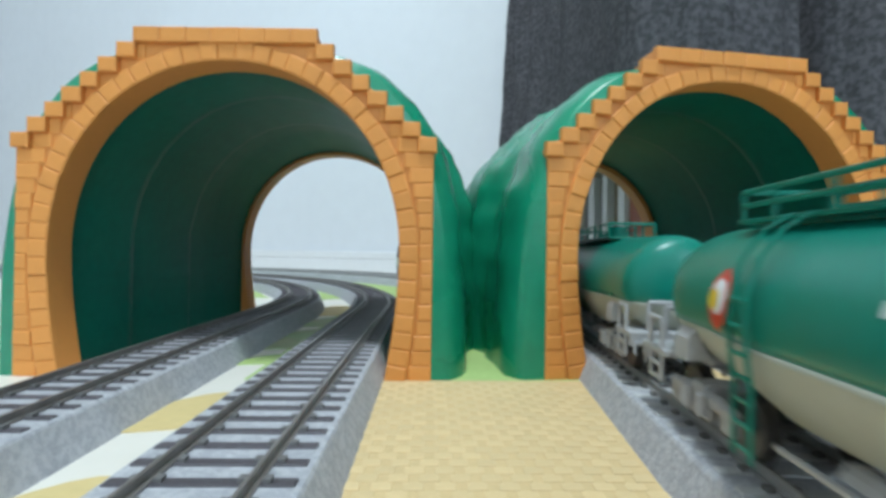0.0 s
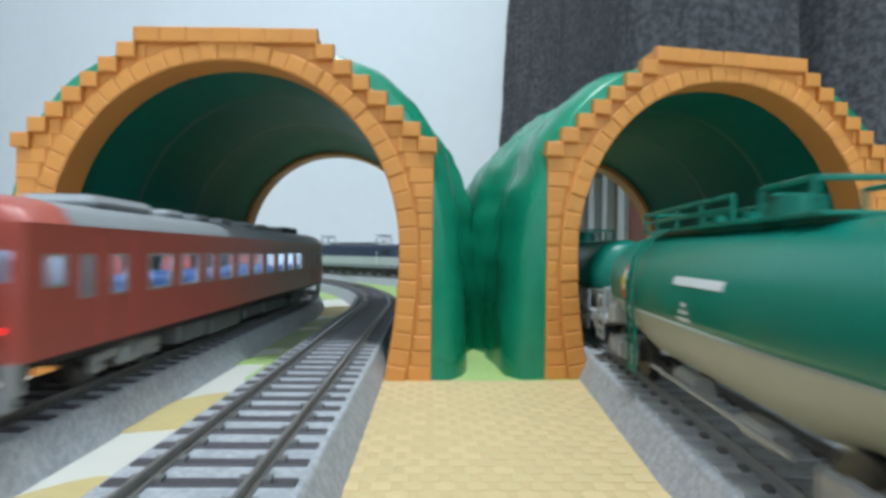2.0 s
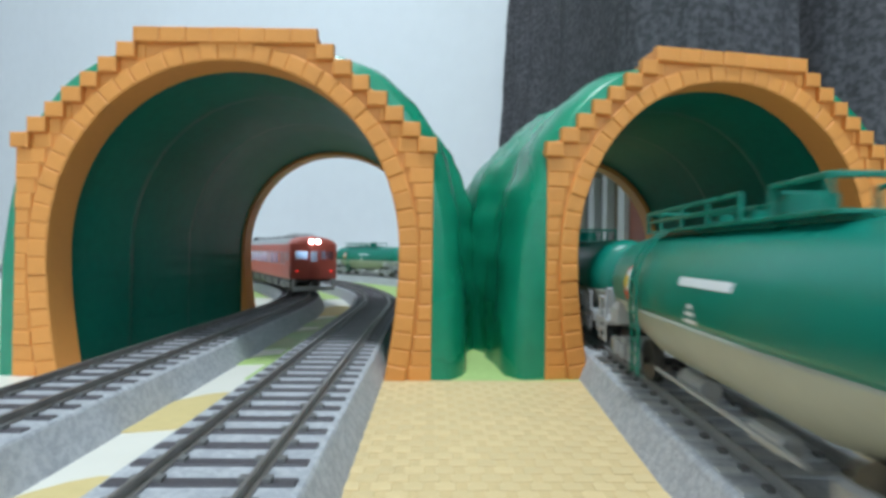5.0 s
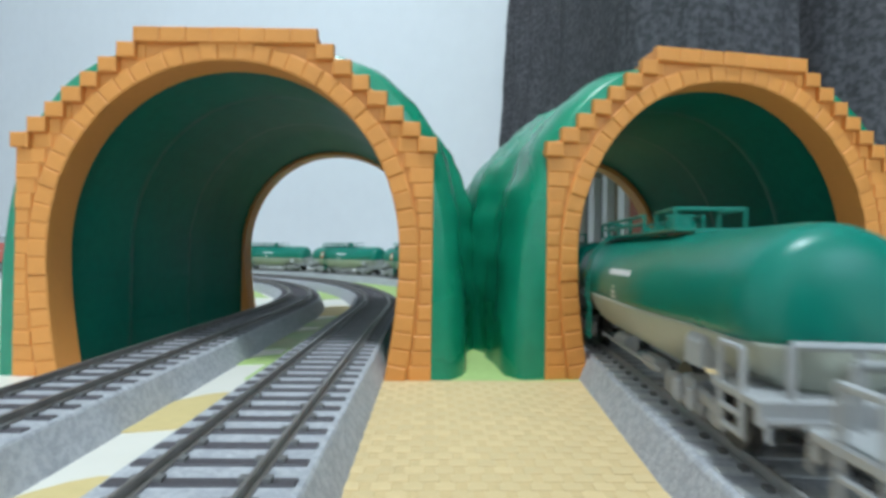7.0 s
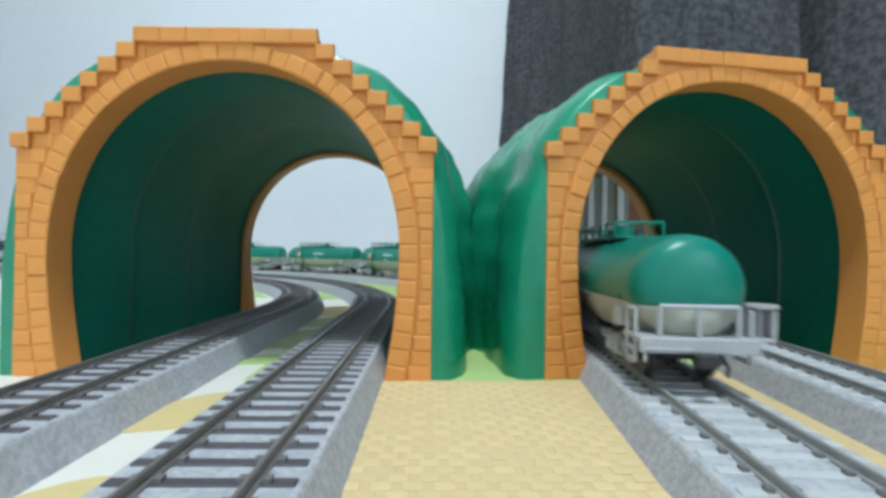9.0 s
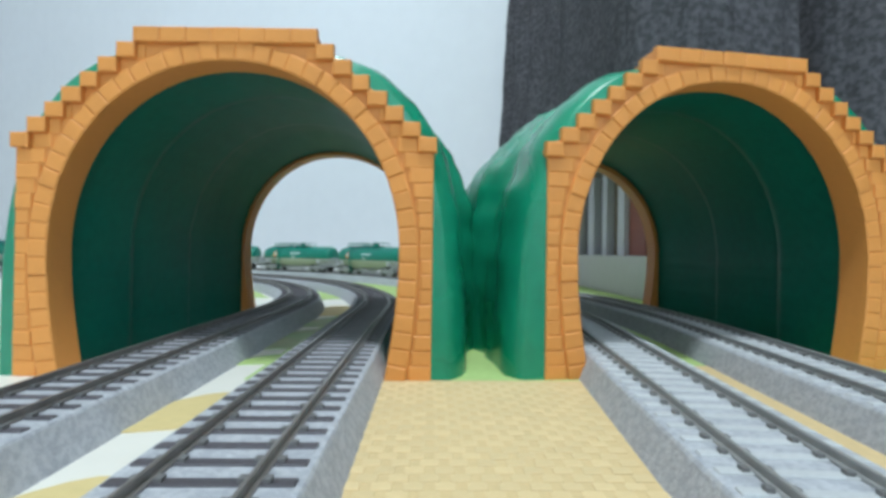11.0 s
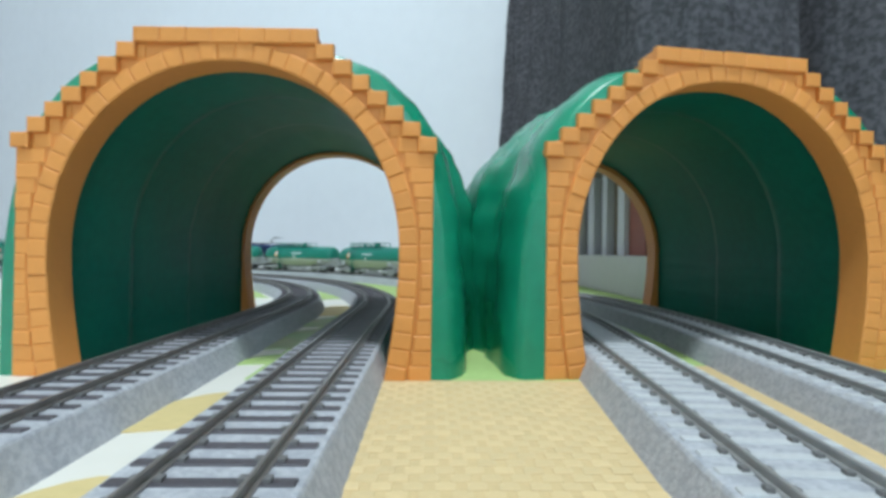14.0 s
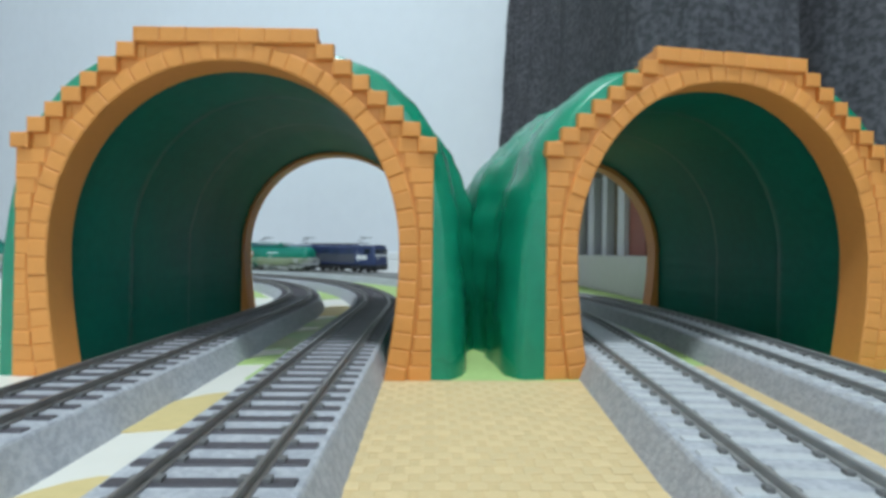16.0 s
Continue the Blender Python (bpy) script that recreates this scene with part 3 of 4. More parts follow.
def holed_wall(length, height, holes, thick):
    """A sheet in x and z, y from 0 to thick, with rectangular holes through it: (x0, x1, z0, z1)."""
    xs = sorted({0.0, length, *(h[0] for h in holes), *(h[1] for h in holes)})
    zs = sorted({0.0, height, *(h[2] for h in holes), *(h[3] for h in holes)})
    bm = bmesh.new()
    grid = {(i, j): bm.verts.new((x, 0, z)) for i, x in enumerate(xs) for j, z in enumerate(zs)}
    faces = []
    for i in range(len(xs) - 1):
        for j in range(len(zs) - 1):
            cx, cz = (xs[i] + xs[i + 1]) / 2, (zs[j] + zs[j + 1]) / 2
            if not any(h[0] < cx < h[1] and h[2] < cz < h[3] for h in holes):
                faces.append(bm.faces.new((grid[i, j], grid[i + 1, j], grid[i + 1, j + 1], grid[i, j + 1])))
    r = bmesh.ops.extrude_face_region(bm, geom=faces)
    for v in r["geom"]:
        if isinstance(v, bmesh.types.BMVert):
            v.co.y += thick
    loose = [v for v in bm.verts if not v.link_faces]
    bmesh.ops.delete(bm, geom=loose, context="VERTS")
    return bm


def disc(bm, centre, axis, r, depth, n=20):
    c, a = Vector(centre), Vector(axis)
    return add_rod(bm, c - a * depth / 2, c + a * depth / 2, r, n)


def bogie(ob, y, mat, wheelbase=0.0225, r=0.0055, wide=0.0135, name="bogie"):
    """Side frames, a cross beam and two wheelsets on axles."""
    bm = bmesh.new()
    for s in (-1, 1):
        x0, x1 = sorted((s * wide, s * (wide - 0.002)))
        add_box(bm, x0, x1, y - wheelbase * 0.42, y + wheelbase * 0.42, r + 0.0006, r + 0.0034, 0.0006)
        for k in (-1, 1):
            add_box(bm, x0, x1, y + k * wheelbase / 2 - 0.0026, y + k * wheelbase / 2 + 0.0026, r - 0.0022, r + 0.0030, 0.0007)
            add_rod(bm, (s * (wide + 0.0006), y + k * 0.0035, r - 0.001), (s * (wide + 0.0006), y + k * 0.0035, r + 0.003), 0.0012, 8)
        add_box(bm, x0, x1, y - 0.005, y + 0.005, r - 0.0022, r + 0.001, 0.0006)
    add_box(bm, -wide, wide, y - 0.003, y + 0.003, r + 0.0008, r + 0.0045, 0.0004)
    b = part(name, bm, mat, ob)
    for k in (-1, 1):
        w = bmesh.new()
        for s in (-1, 1):
            disc(w, (s * 0.0086, y + k * wheelbase / 2, r), (1, 0, 0), r, 0.0020, 20)
            disc(w, (s * 0.0076, y + k * wheelbase / 2, r), (1, 0, 0), r + 0.0007, 0.0006, 20)
        add_rod(w, (-wide, y + k * wheelbase / 2, r), (wide, y + k * wheelbase / 2, r), 0.0009, 8)
        part("wheelset", w, M_WHEEL, b)
    return b


def coupler(ob, y, s):
    bm = box(-0.0014, 0.0014, *sorted((y, y + s * 0.0075)), 0.0072, 0.0098, 0.0004)
    add_box(bm, -0.0026, 0.0026, *sorted((y + s * 0.0050, y + s * 0.0078)), 0.0066, 0.0104, 0.0006)
    part("coupler", bm, M_BLACK, ob, "black knuckle coupler")


def tank_shell(z_low, z_high):
    """The tank's skin between two heights: flat-topped, with a deeper belly at mid-length."""
    prof = [(-0.0797, 0.0008), (-0.0794, 0.0047), (-0.0787, 0.0090), (-0.0776, 0.0118), (-0.0758, 0.0136), (-0.0732, 0.0144), (-0.069, 0.0147), (-0.054, 0.0149), (-0.034, 0.0163), (-0.028, 0.0166),
            (0.028, 0.0166), (0.034, 0.0161), (0.049, 0.0147), (0.058, 0.0144), (0.063, 0.0140), (0.067, 0.0131), (0.0705, 0.0116), (0.073, 0.0097), (0.0748, 0.0070), (0.0755, 0.0047), (0.0758, 0.0008)]
    rings = []
    for y, r in prof:
        if z_high < 0.03 and r < 0.0047:
            continue
        top = 0.0404
        cz = top - max(r, 0.0147)
        lo = max(-1.0, min(1.0, (z_low - cz) / r))
        hi = max(-1.0, min(1.0, (z_high - cz) / r))
        a0, a1 = math.asin(lo), math.asin(hi)
        left = [math.pi - (a0 + (a1 - a0) * k / 20) for k in range(21)]
        right = [a1 + (a0 - a1) * k / 20 for k in range(21)]
        ring = [(math.cos(a) * r, y, cz + math.sin(a) * r) for a in left + right]
        rings.append(ring)
    bm = bmesh.new()
    vs = [[bm.verts.new(p) for p in r] for r in rings]
    for a, b in zip(vs, vs[1:]):
        for i in range(42):
            j = (i + 1) % 42
            bm.faces.new((a[i], a[j], b[j], b[i]))
    bm.faces.new(vs[0])
    bm.faces.new(vs[-1])
    bmesh.ops.remove_doubles(bm, verts=bm.verts, dist=0.00002)
    return bm


def on_tank(y, z, lift):
    """A point just off the tank's flank on the -x side."""
    r = 0.0147 if abs(y) > 0.066 else (0.0166 if abs(y) < 0.028 else 0.0166 - (abs(y) - 0.028) / 0.038 * 0.0019)
    cz = 0.0404 - r
    dz = max(-r * 0.98, min(r * 0.98, z - cz))
    return math.sqrt(r * r - dz * dz) + lift, z


def decal(ob, name, y0, y1, z0, z1, mat, lift, side=-1, label="", round_=False):
    """A thin print that follows the tank's curve."""
    bm = bmesh.new()
    rows = []
    for j in range(7):
        z = z0 + (z1 - z0) * j / 6
        k = math.sqrt(max(0.0, 1 - (2 * j / 6 - 1) ** 2)) if round_ else 1.0
        row = []
        for i in range(7):
            y = (y0 + y1) / 2 + (y1 - y0) / 2 * max(0.05, k) * (2 * i / 6 - 1)
            x, zz = on_tank(y, z, lift)
            row.append(bm.verts.new((side * x, y, zz)))
        rows.append(row)
    for a, b in zip(rows, rows[1:]):
        for i in range(6):
            bm.faces.new((a[i], a[i + 1], b[i + 1], b[i]))
    return part(name, bm, mat, ob, label)


def tank_wagon():
    ob = thing("tank_wagon", "green and grey model oil tank wagon on the track", "tank wagon", Matrix.Identity(4), "tanker train")
    part("tank_top", tank_shell(0.0210, 0.05), M_TANK, ob, "glossy green upper tank", smooth=True)
    part("tank_belly", tank_shell(0.0, 0.0210), M_TANK_GREY, ob, "grey lower tank", smooth=True)
    sill = bmesh.new()
    add_box(sill, -0.0045, 0.0045, -0.078, 0.078, 0.0100, 0.0117)
    frame_ = part("underframe", sill, M_FRAME, ob, "pale grey centre sill")
    for e in (-1, 1):
        deck = bmesh.new()
        add_box(deck, -0.0150, 0.0150, *sorted((e * 0.0815, e * 0.0660)), 0.0118, 0.0134, 0.0003)
        add_box(deck, -0.0150, 0.0150, *sorted((e * 0.0815, e * 0.0800)), 0.0094, 0.0126, 0.0003)
        part("end_platform", deck, M_FRAME, ob)
    for e in (-1, 1):
        y = e * 0.0806
        lines = [((-0.0098, y, 0.0134), (-0.0098, y, 0.0213)), ((0.0098, y, 0.0134), (0.0098, y, 0.0213)), ((0, y, 0.0134), (0, y, 0.0213)),
                 ((-0.0098, y, 0.0213), (0.0098, y, 0.0213))]
        part("end_rail", rods(lines, 0.0007, 8), M_FRAME, frame_)
        for s in (-1, 1):
            lines = [((s * 0.0146, e * yy, 0.0060), (s * 0.0146, e * yy, 0.0200)) for yy in (0.0762, 0.0690)]
            lines += [((s * 0.0146, e * 0.0762, z), (s * 0.0146, e * 0.0690, z)) for z in (0.0065, 0.0095, 0.0200)]
            part("step_rail", rods(lines, 0.0006, 6), M_FRAME, frame_)
        # saddle under the tank's end
        part("saddle", box(-0.0100, 0.0100, *sorted((e * 0.061, e * 0.055)), 0.0120, 0.0185, 0.0008), M_FRAME, ob)
        coupler(ob, e * 0.0787, e)
        bogie(ob, e * 0.0525, M_BOGIE)
    for e in (-1, 1):
        part("brake_hose", rods([((0.005, e * 0.0818, 0.0092), (0.0062, e * 0.0832, 0.0065)), ((0.0062, e * 0.0832, 0.0065), (0.0055, e * 0.0836, 0.0042))], 0.0005), M_BLACK, ob)
        part("coupler_lever", rods([((-0.0140, e * 0.0822, 0.0105), (-0.0020, e * 0.0822, 0.0105)), ((-0.0140, e * 0.0822, 0.0105), (-0.0140, e * 0.0826, 0.0075))], 0.0004), M_FRAME, ob)
        for s in (-1, 1):
            outline = [(0.0100, 0.0136), (0.0150, 0.0136), (0.0147, 0.0180), (0.0134, 0.0200)]
            part("gusset", loft([[(s * x, e * y, z) for x, z in outline] for y in (0.0540, 0.0610)]), M_FRAME, ob)
    bm = bmesh.new()
    for z0, z1 in ((0.0212, 0.0219),):
        disc(bm, (0.0170, -0.0765, 0.0215), (0, 0, 1), 0.0042, 0.0008, 20)
        add_rod(bm, (0.0170, -0.0765, 0.0120), (0.0170, -0.0765, 0.0213), 0.0008, 8)
        add_box(bm, 0.0135, 0.0195, -0.0795, -0.0730, 0.0122, 0.0134, 0.0003)
        for x in (0.0138, 0.0192):
            add_box(bm, x - 0.0007, x + 0.0007, -0.0793, -0.0735, 0.0134, 0.0205, 0.0002)
    part("brake_wheel", bm, M_FRAME, ob)
    # walkway on the roof, its rails and the manhole
    walkway = part("walkway", add_box(box(-0.0085, 0.0085, -0.032, 0.048, 0.0403, 0.0411, 0.0002), -0.0050, 0.0050, -0.034, 0.050, 0.0390, 0.0404), M_TANK, ob)
    lines = []
    for s in (-1, 1):
        for y in (-0.030, -0.016, -0.006, 0.008, 0.022, 0.036, 0.046):
            lines.append(((s * 0.0083, y, 0.0410), (s * 0.0083, y, 0.0459)))
        lines.append(((s * 0.0083, -0.030, 0.0459), (s * 0.0083, -0.016, 0.0459)))
        lines.append(((s * 0.0083, -0.006, 0.0459), (s * 0.0083, 0.046, 0.0459)))
        lines.append(((s * 0.0083, -0.006, 0.0435), (s * 0.0083, 0.046, 0.0435)))
    for y in (-0.030, 0.046):
        lines.append(((-0.0083, y, 0.0459), (0.0083, y, 0.0459)))
    part("walkway_rail", rods(lines, 0.0005, 6), M_TANK, walkway)
    bm = disc(bmesh.new(), (0, -0.011, 0.0424), (0, 0, 1), 0.0042, 0.0034, 24)
    disc(bm, (0, -0.011, 0.0445), (0, 0, 1), 0.0034, 0.0014, 24)
    add_rod(bm, (-0.004, -0.011, 0.0455), (0.004, -0.011, 0.0455), 0.0004, 6)
    for y in (0.004, 0.018):
        disc(bm, (0, y, 0.0421), (0, 0, 1), 0.0017, 0.0032, 14)
    part("manhole", bm, M_TANK, ob, smooth=False)
    # ladders from the walkway down past the flanks
    for s in (-1, 1):
        rail = [(0.0083, 0.0412), (0.0125, 0.0385), (0.0158, 0.0340), (0.0174, 0.0280), (0.0174, 0.0200), (0.0168, 0.0150), (0.0168, 0.0045)]
        ladder = None
        for y in (0.0262, 0.0312):
            tube = loft([[(s * x + 0.0004 * math.cos(a), y + 0.0004 * math.sin(a), z) for a in (0.0, 1.05, 2.09, 3.14, 4.19, 5.24)] for x, z in rail])
            if ladder is None:
                ladder = part("ladder", tube, M_TANK, ob, "thin green ladder")
            else:
                part("ladder_rail", tube, M_TANK, ladder)
        for z in (0.0060, 0.0095, 0.0130, 0.0165, 0.0200, 0.0240, 0.0280):
            x = 0.0168 if z < 0.0190 else 0.0174
            part("rung", rods([((s * x, 0.0262, z), (s * x, 0.0312, z))], 0.0004, 6), M_TANK, ladder)
    # prints on the flanks
    for s in (-1, 1):
        d = 1 if s < 0 else -1
        decal(ob, "nameplate", *sorted((d * -0.019, d * 0.003)), 0.0285, 0.0302, M_WHITE, 0.00012, s, "white lettering shown as a bar")
        for wide, z in ((0.0012, 0.0250), (0.0022, 0.0236), (0.0030, 0.0222)):
            decal(ob, "load_bar", *sorted((d * (-0.0045 - wide), d * (-0.0045 + wide))), z - 0.0005, z + 0.0003, M_WHITE, 0.00012, s)
        sign = decal(ob, "emblem", *sorted((d * 0.0350, d * 0.0425)), 0.0218, 0.0325, M_SIGN_RED, 0.00016, s, "round red, white and yellow emblem", True)
        decal(sign, "emblem_white", *sorted((d * 0.0359, d * 0.0416)), 0.0245, 0.0308, M_WHITE, 0.00026, s, "", True)
        decal(sign, "emblem_yellow", *sorted((d * 0.0383, d * 0.0420)), 0.0252, 0.0290, M_SIGN_YELLOW, 0.00036, s, "", True)
    # gear under the belly
    bm = bmesh.new()
    for s in (-1, 1):
        disc(bm, (s * 0.008, 0.012, 0.0062), (0, 1, 0), 0.0024, 0.012, 14)
        add_box(bm, s * 0.009 - 0.002, s * 0.009 + 0.002, -0.024, -0.014, 0.0042, 0.0075, 0.0006)
    add_rod(bm, (-0.011, -0.03, 0.0058), (-0.011, 0.03, 0.0058), 0.0006, 6)
    part("brake_gear", bm, M_FRAME, ob)
    return ob


def rail_car(lit_rear):
    """A red diesel railcar, 270 mm long; its windows are open through the walls and glazed."""
    ob = thing("railcar", "vermilion model diesel railcar with lit windows", "railcar", Matrix.Identity(4), "red railcars")
    half, z0, z1 = 0.135, 0.0118, 0.0392
    tall = z1 - z0
    wz0, wz1 = 0.0112, 0.0212
    holes = [(0.005, 0.0105, wz0 + 0.003, wz1), (0.0155, 0.0195, wz0, wz1), (0.0265, 0.0325, wz0, wz1)]
    y = 0.043
    for i in range(10):
        wide = 0.0060 if i in (2,) else 0.0125
        holes.append((y, y + wide, wz0, wz1))
        y += wide + 0.0055
    holes += [(0.2285, 0.2335, wz0, wz1), (0.2415, 0.2475, wz0, wz1), (0.2585, 0.2645, wz0 + 0.003, wz1)]
    for s in (-1, 1):
        wall = part("side_wall", holed_wall(2 * half, tall, holes, 0.0008), M_RED, ob,
                    at=Matrix.Translation((s * 0.018, -half, z0)) @ Matrix.Rotation(math.pi / 2, 4, "Z"))
        for h in holes:
            part("window_pane", box(h[0] - 0.0002, h[1] + 0.0002, 0.0003, 0.0005, h[2] - 0.0002, h[3] + 0.0002), M_PANE, wall)
            fr = bmesh.new()
            y0, y1 = (-0.0003, 0.0002) if s > 0 else (0.0006, 0.0011)
            for a in ((h[0], h[1], h[2], h[2] + 0.0007), (h[0], h[1], h[3] - 0.0007, h[3]), (h[0], h[0] + 0.0006, h[2], h[3]), (h[1] - 0.0006, h[1], h[2], h[3])):
                add_box(fr, a[0], a[1], y0, y1, a[2], a[3])
            part("window_frame", fr, M_FRAME, wall)
        for y0, y1 in ((0.0225, 0.0360), (0.2380, 0.2510)):
            bm = bmesh.new()
            for k in (y0, y1):
                add_box(bm, s * 0.0181 - 0.0003, s * 0.0181 + 0.0003, k - half - 0.0003, k - half + 0.0003, 0.0125, 0.0372)
            part("door_edge", bm, M_RED, ob)
    for e in (-1, 1):
        eh = [(0.0030, 0.0128, 0.0155, 0.0218), (0.0150, 0.0210, 0.0135, 0.0218), (0.0232, 0.0330, 0.0155, 0.0218)]
        m = Matrix.Translation((0, e * half, z0)) @ Matrix.Rotation(math.pi if e > 0 else 0, 4, "Z") @ Matrix.Translation((-0.018, -0.0006, 0))
        face = part("cab_front", holed_wall(0.036, tall, eh, 0.0010), M_RED, ob, at=m)
        for h in eh:
            part("window_pane", box(h[0], h[1], 0.0004, 0.0006, h[2], h[3]), M_PANE, face)
        trim = bmesh.new()
        for x in (0.0140, 0.0220):
            add_box(trim, x - 0.0004, x + 0.0004, -0.0006, 0.0, 0.0015, 0.0230)
        for z in (0.004, 0.0065, 0.009):
            add_box(trim, 0.0155, 0.0205, -0.0004, 0.0, z, z + 0.0006)
        part("gangway_frame", trim, M_RED, face)
        # brow over the windows with two lamps
        brow = [[(x, e * (half + 0.0006 - t * 0.014), 0.0392 + (1 - (x / 0.0182) ** 2) ** 0.5 * 0.0062 * k if abs(x) < 0.0182 else 0.0392)
                 for x in np.linspace(-0.0182, 0.0182, 15)] for t, k in ((0, 0.0), (0.02, 0.75), (0.35, 1.0), (1, 1.06))]
        part("brow", loft(brow, closed=False, caps=False), M_RED, ob, smooth=True)
        lamp_mat = M_HEADLIGHT if (lit_rear and e < 0) else M_WHITE
        hb = box(-0.0055, 0.0055, *sorted((e * (half + 0.0012), e * (half - 0.003))), 0.0395, 0.0432, 0.0009)
        lamps = part("lamp_box", hb, M_RED, ob)
        for x in (-0.0028, 0.0028):
            part("headlight", disc(bmesh.new(), (x, e * (half + 0.0014), 0.0413), (0, 1, 0), 0.0013, 0.0006, 16), lamp_mat, lamps)
        for x in (-0.0135, 0.0135):
            part("tail_light", disc(bmesh.new(), (x, e * (half + 0.0010), 0.0180), (0, 1, 0), 0.0007, 0.0008, 14), M_TAIL_LIGHT if e < 0 else M_SIGN_RED, ob)
        plough = bmesh.new()
        add_box(plough, -0.0165, 0.0165, *sorted((e * (half + 0.002), e * (half - 0.0005))), 0.0025, 0.0060, 0.0006)
        for x in (-0.0155, 0.0155):
            add_box(plough, x - 0.0014, x + 0.0014, *sorted((e * (half + 0.0015), e * (half - 0.001))), 0.0055, 0.0118)
        part("skirt", plough, M_FRAME, ob, "pale grey snow plough skirt")
        coupler(ob, e * (half - 0.003), e)
        bogie(ob, e * 0.092, M_BOGIE, wheelbase=0.026, r=0.0054)
    roof = [[(x, y, 0.0392 + 0.0062 * math.sqrt(max(0.0, 1 - (x / 0.0183) ** 2))) for x in np.linspace(-0.0183, 0.0183, 19)] for y in (-half + 0.012, -0.06, 0.0, 0.06, half - 0.012)]
    part("roof", loft(roof, closed=False, caps=False), M_ROOF, ob, "pale grey arched roof", smooth=True)
    for y in (-0.052, -0.030, -0.006, 0.020, 0.045, 0.072):
        part("roof_vent", box(-0.0058, 0.0058, y - 0.0060, y + 0.0060, 0.0448, 0.0478, 0.0010), M_ROOF, ob)
    part("cooler_box", box(-0.0100, 0.0100, -0.104, -0.074, 0.0440, 0.0480, 0.0018), M_ROOF, ob)
    part("cooler_grille", box(-0.0075, 0.0075, -0.100, -0.078, 0.0478, 0.0484, 0.0003), M_ROOF_DARK, ob)
    for y in (0.099, 0.113):
        part("exhaust_box", box(-0.0045, 0.0045, y - 0.0045, y + 0.0045, 0.0440, 0.0490, 0.0008), M_ROOF_DARK, ob)
    part("floor_plate", add_box(box(-0.0172, 0.0172, -half + 0.002, half - 0.002, 0.0110, 0.0122), -0.0150, 0.0150, -half + 0.01, half - 0.01, 0.0095, 0.0112), M_BLACK, ob)
    for y0, y1, z in ((-0.065, -0.045, 0.0030), (-0.040, -0.010, 0.0022), (-0.004, 0.016, 0.0034), (0.022, 0.060, 0.0026)):
        for s in (-1, 1):
            part("equipment_box", box(*sorted((s * 0.0135, s * 0.0070)), y0, y1, z, 0.0094, 0.0008), M_GEAR, ob)
    part("inner_ceiling", box(-0.0165, 0.0165, -half + 0.003, half - 0.003, 0.0384, 0.0389), M_INSIDE, ob)
    part("light_strip", box(-0.0050, 0.0050, -half + 0.020, half - 0.020, 0.0376, 0.0383), M_CABIN_LIGHT, ob, "glowing white light strip")
    for y in (-0.108, 0.108):
        part("partition", box(-0.0165, 0.0165, y - 0.0004, y + 0.0004, 0.0122, 0.0384), M_INSIDE, ob)
    seat_mesh = finish("seat", add_box(box(-0.0060, 0.0060, -0.0040, 0.0040, 0.0, 0.0050, 0.0008), -0.0060, 0.0060, -0.0012, 0.0012, 0.0050, 0.0135, 0.0006), M_SEAT)
    for i in range(10):
        for s in (-1, 1):
            o = new("seat", seat_mesh)
            o.parent, o.matrix_basis = ob, pose(s * 0.0098, -0.086 + i * 0.019, 0.0122)
    return ob


def pantograph(ob, y, style):
    lines = [((-0.008, y - 0.008, 0.0465), (0.008, y - 0.008, 0.0465)), ((-0.008, y + 0.008, 0.0465), (0.008, y + 0.008, 0.0465))]
    if style == "diamond":
        for x in (-0.006, 0.006):
            for k in (-1, 1):
                lines += [((x, y + k * 0.006, 0.0465), (x, y + k * 0.012, 0.0510)), ((x, y + k * 0.012, 0.0510), (x * 0.5, y, 0.0565))]
        lines += [((-0.013, y - 0.002, 0.0567), (0.013, y - 0.002, 0.0567)), ((-0.013, y + 0.002, 0.0567), (0.013, y + 0.002, 0.0567))]
    else:
        lines += [((0, y + 0.008, 0.0465), (0, y - 0.010, 0.0510)), ((0, y - 0.010, 0.0510), (0, y + 0.008, 0.0565)),
                  ((-0.013, y + 0.006, 0.0567), (0.013, y + 0.006, 0.0567)), ((-0.013, y + 0.010, 0.0567), (0.013, y + 0.010, 0.0567))]
    part("pantograph", rods(lines, 0.00055, 6), M_ROOF_DARK, ob, "thin dark pantograph")


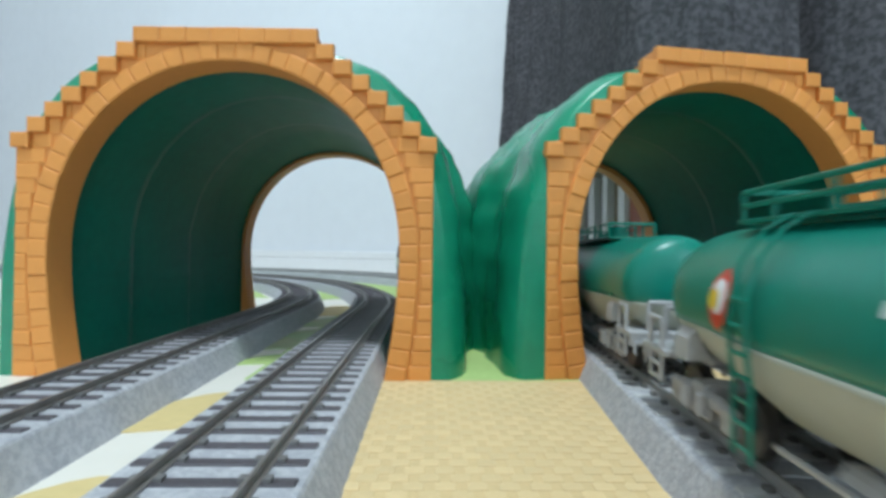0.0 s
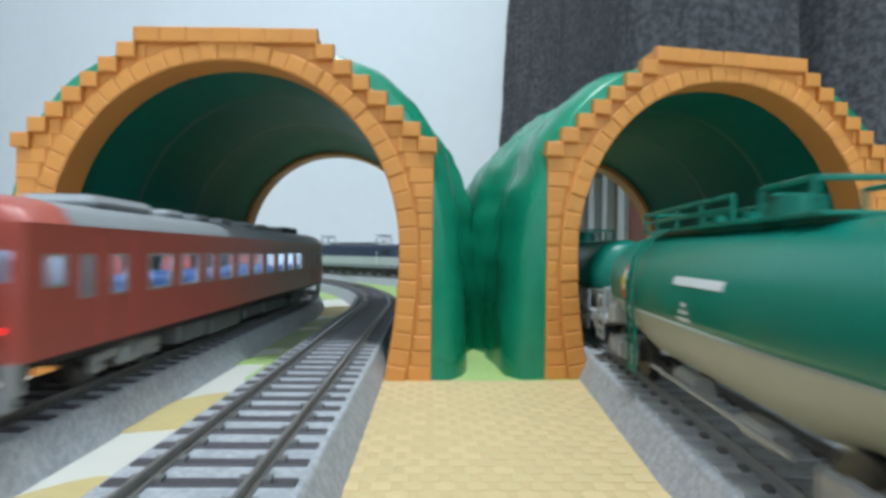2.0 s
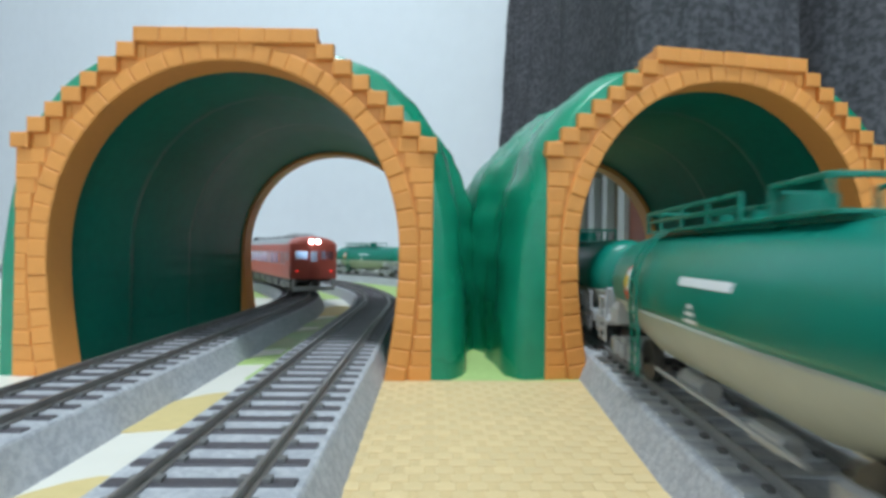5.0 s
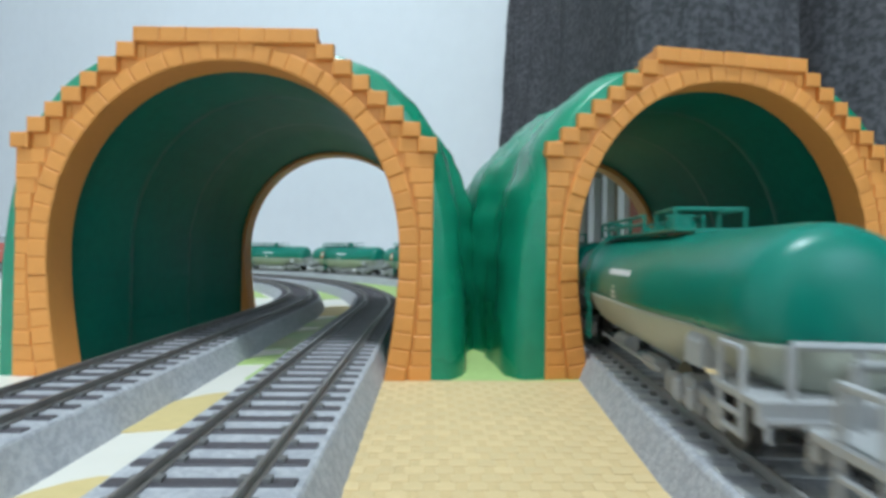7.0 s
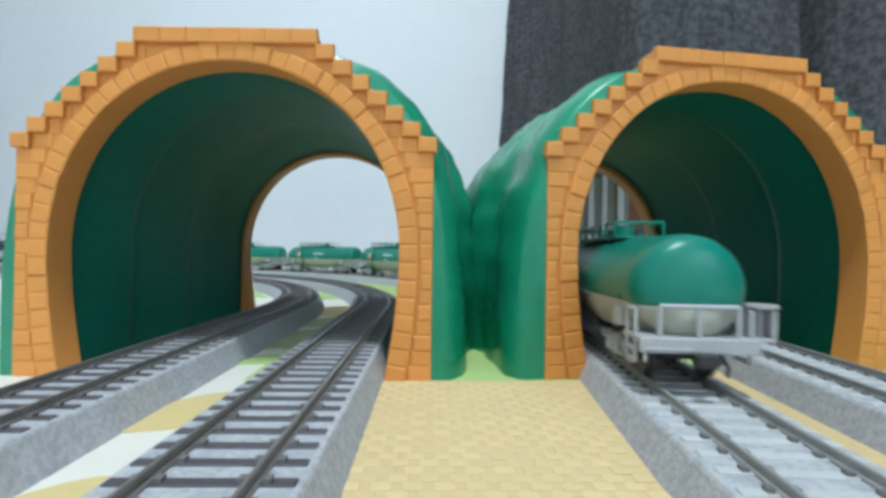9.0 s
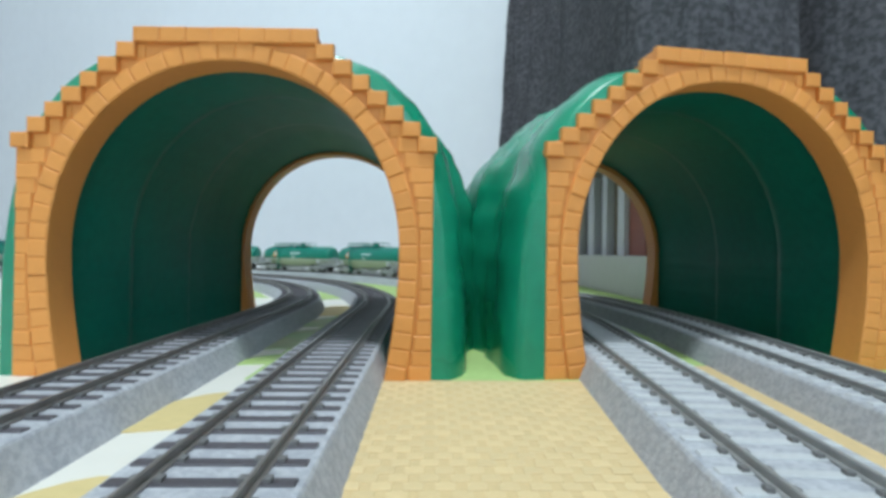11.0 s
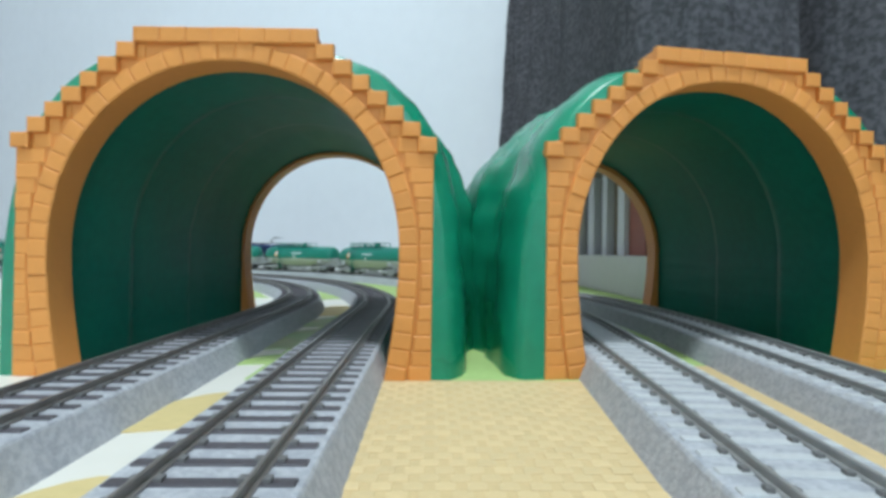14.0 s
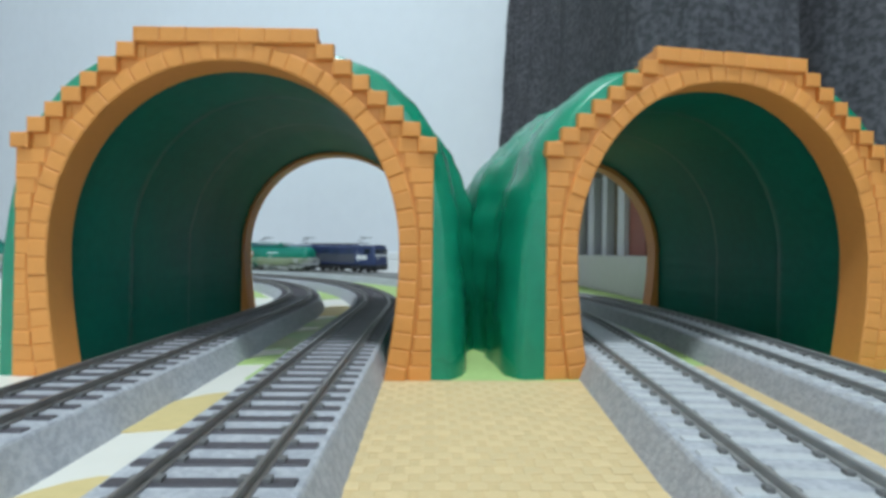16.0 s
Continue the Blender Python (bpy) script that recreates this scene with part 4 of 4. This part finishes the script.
def locomotive(kind):
    blue = kind == "blue"
    half = 0.1085 if blue else 0.1140
    ob = thing("locomotive", "dark blue model electric locomotive with white patch" if blue else "navy and pale grey model electric locomotive", "locomotive",
               Matrix.Identity(4), "electric locomotives")
    upper = M_BLUE if blue else M_NAVY
    lower = M_BLUE if blue else M_PALE

    def shell(z0, z1, inset):
        rings = []
        for z, k in ((z0, 0), (z1, inset)):
            x, y, c = 0.0178 - k * 0.15, half - k, 0.003
            rings.append([(-x, -y + c, z), (-x + c, -y, z), (x - c, -y, z), (x, -y + c, z), (x, y - c, z), (x - c, y, z), (-x + c, y, z), (-x, y - c, z)])
        return loft(rings)

    part("lower_body", shell(0.0120, 0.0265, 0.0), lower, ob)
    part("upper_body", shell(0.0265, 0.0415, 0.0035), upper, ob)
    roof = [[(x, y, 0.0412 + 0.0032 * math.sqrt(max(0, 1 - (x / 0.0172) ** 2))) for x in np.linspace(-0.0172, 0.0172, 13)] for y in (-half + 0.004, 0, half - 0.004)]
    part("roof", loft(roof), M_ROOF_DARK if not blue else M_BLUE, ob)
    if not blue:
        part("sill_stripe", shell(0.0135, 0.0150, 0.0), M_WHITE if blue else M_NAVY, ob).scale = (1.012, 1.003, 1)
    for s in (-1, 1):
        for y0, y1 in ((-0.098, -0.086), (0.086, 0.098)):
            part("cab_window", box(*sorted((s * 0.0181, s * 0.0165)), y0, y1, 0.0300, 0.0375, 0.0004), M_DARK_PANE, ob)
        for i in range(5):
            y = -0.060 + i * 0.026
            louvre = bmesh.new()
            for k in range(4):
                add_box(louvre, *sorted((s * 0.0182, s * 0.0165)), y, y + 0.015, 0.0300 + k * 0.0022, 0.0312 + k * 0.0022)
            part("louvre", louvre, M_NAVY, ob)
        if blue:
            part("side_panel", box(*sorted((s * 0.0180, s * 0.0170)), -0.066, 0.066, 0.0150, 0.0295), M_SLATE, ob, "dark grey flank panel")
            part("white_patch", box(*sorted((s * 0.0182, s * 0.0170)), *sorted((s * 0.070, s * 0.092)), 0.0205, 0.0275), M_WHITE, ob, "white patch for a printed mark")
        for y in (-0.074, 0.074):
            part("handrail", rods([((s * 0.0184, y, 0.016), (s * 0.0184, y, 0.034))], 0.0004), M_WHITE, ob)
    for e in (-1, 1):
        for x in (-0.0082, 0.0082):
            part("windscreen", box(x - 0.0066, x + 0.0066, *sorted((e * (half - 0.0004), e * (half - 0.006))), 0.0300, 0.0372, 0.0006), M_DARK_PANE, ob)
            part("headlight", disc(bmesh.new(), (x * 1.3, e * (half + 0.0002), 0.0235), (0, 1, 0), 0.0014, 0.0012, 14), M_WHITE, ob)
        if blue:
            part("front_stripe", box(-0.0150, 0.0150, *sorted((e * (half + 0.0003), e * (half - 0.002))), 0.0265, 0.0290), M_WHITE, ob)
        part("skirt", box(-0.0150, 0.0150, *sorted((e * (half + 0.001), e * (half - 0.002))), 0.0040, 0.0120, 0.0008), M_BLACK, ob)
        coupler(ob, e * half, e)
    for y in (-0.072, 0.0, 0.072):
        bogie(ob, y, M_BLACK, wheelbase=0.030, r=0.0068, wide=0.0165)
    part("underframe", add_box(box(-0.0165, 0.0165, -half + 0.003, half - 0.003, 0.0085, 0.0121), -0.0060, 0.0060, -half + 0.012, half - 0.012, 0.0035, 0.0086), M_BLACK, ob)
    for y in (-0.067, 0.067):
        pantograph(ob, y, "single" if blue else "diamond")
    for y0, y1 in ((-0.045, -0.02), (-0.01, 0.03), (0.036, 0.050)):
        part("roof_equipment", box(-0.009, 0.009, y0, y1, 0.0438, 0.0468, 0.0008), M_ROOF_DARK, ob)
    return ob


WAGONS = [tank_wagon()]
for i in range(7):
    WAGONS.append(copy_thing(WAGONS[0], Matrix.Identity(4)))
FREIGHT_LOCO = locomotive("grey")
BLUE_LOCOS = [locomotive("blue")]
BLUE_LOCOS.append(copy_thing(BLUE_LOCOS[0], Matrix.Identity(4)))
RAILCARS = [rail_car(False), rail_car(True)]

# ---- the paving sheet's raised pads, row by row ----
pad = finish("paving_pad", box(-0.0021, 0.0021, -0.0017, 0.0017, 0.0, 0.00024, 0.00016), M_YELLOW)
far_pads = bmesh.new()
count, row = 0, 0
sheet = tagged(new("paving"), "yellow paving of small raised pads", "paving", kind="structure")
y = 0.070
while y < 0.1800:
    x = -0.0150 + (0.0031 if row % 2 else 0.0)
    edge = third(y)[0].x - 0.0215
    while x < min(0.10, edge):
        k = 1 + 0.06 * noise.noise((x * 300, y * 300, 5))
        if count < 300:
            o = new("paving_pad", pad)
            o.parent, o.matrix_basis = sheet, pose(x, y, 0.00038, 0, 0, 2 * noise.noise((x * 200, y * 200, 1)))
            count += 1
        else:
            r = bmesh.ops.create_cube(far_pads, size=1.0)
            for v in r["verts"]:
                t = 0.82 if v.co.z > 0 else 1.0
                v.co = Vector((x + v.co.x * 0.0042 * k * t, y + v.co.y * 0.0034 * k * t, 0.00038 + (v.co.z + 0.5) * 0.00024))
        x += 0.0062
    y += 0.0037
    row += 1
tagged(part("paving_rest", far_pads, M_YELLOW, sheet), kind="stuff")


# ---- what moves ----
def riding(at, s, reach, back=False):
    """The pose of a vehicle whose middle is s along a track, its bogies reach apart to both sides."""
    p, _ = at(s + reach)
    q, _ = at(s - reach)
    d = (q - p) if back else (p - q)
    mid = (p + q) / 2
    return Matrix.Translation((mid.x, mid.y, RAIL_TOP)) @ Matrix.Rotation(math.atan2(d.y, d.x) - math.pi / 2, 4, "Z")


def motions():
    times = [k * 0.4 for k in range(41)]
    pitch, speed, tail = 0.1745, 0.11533, 0.1240
    for i, wagon in enumerate(WAGONS):
        walk(wagon, [(t, riding(third, tail + 0.0865 + i * pitch + speed * (t - 9.0), 0.0525)) for t in times])
    walk(FREIGHT_LOCO, [(t, riding(third, tail + 8 * pitch + 0.117 + speed * (t - 9.0), 0.072)) for t in times])
    for i, loco in enumerate(BLUE_LOCOS):
        walk(loco, [(t, riding(fourth, 0.8920 + 0.1120 + i * 0.231 + 0.1044 * (16.0 - t), 0.072, True)) for t in times])
    for i, car in enumerate(RAILCARS):
        walk(car, [(t, riding(first, float(np.interp(t, [0, 3.5, 4.3, 6.4, 16], [-0.58, 0.120, 0.280, 0.655, 2.48])) + 0.1355 + (0.280 if i == 0 else 0.0), 0.092)) for t in times])


motions()
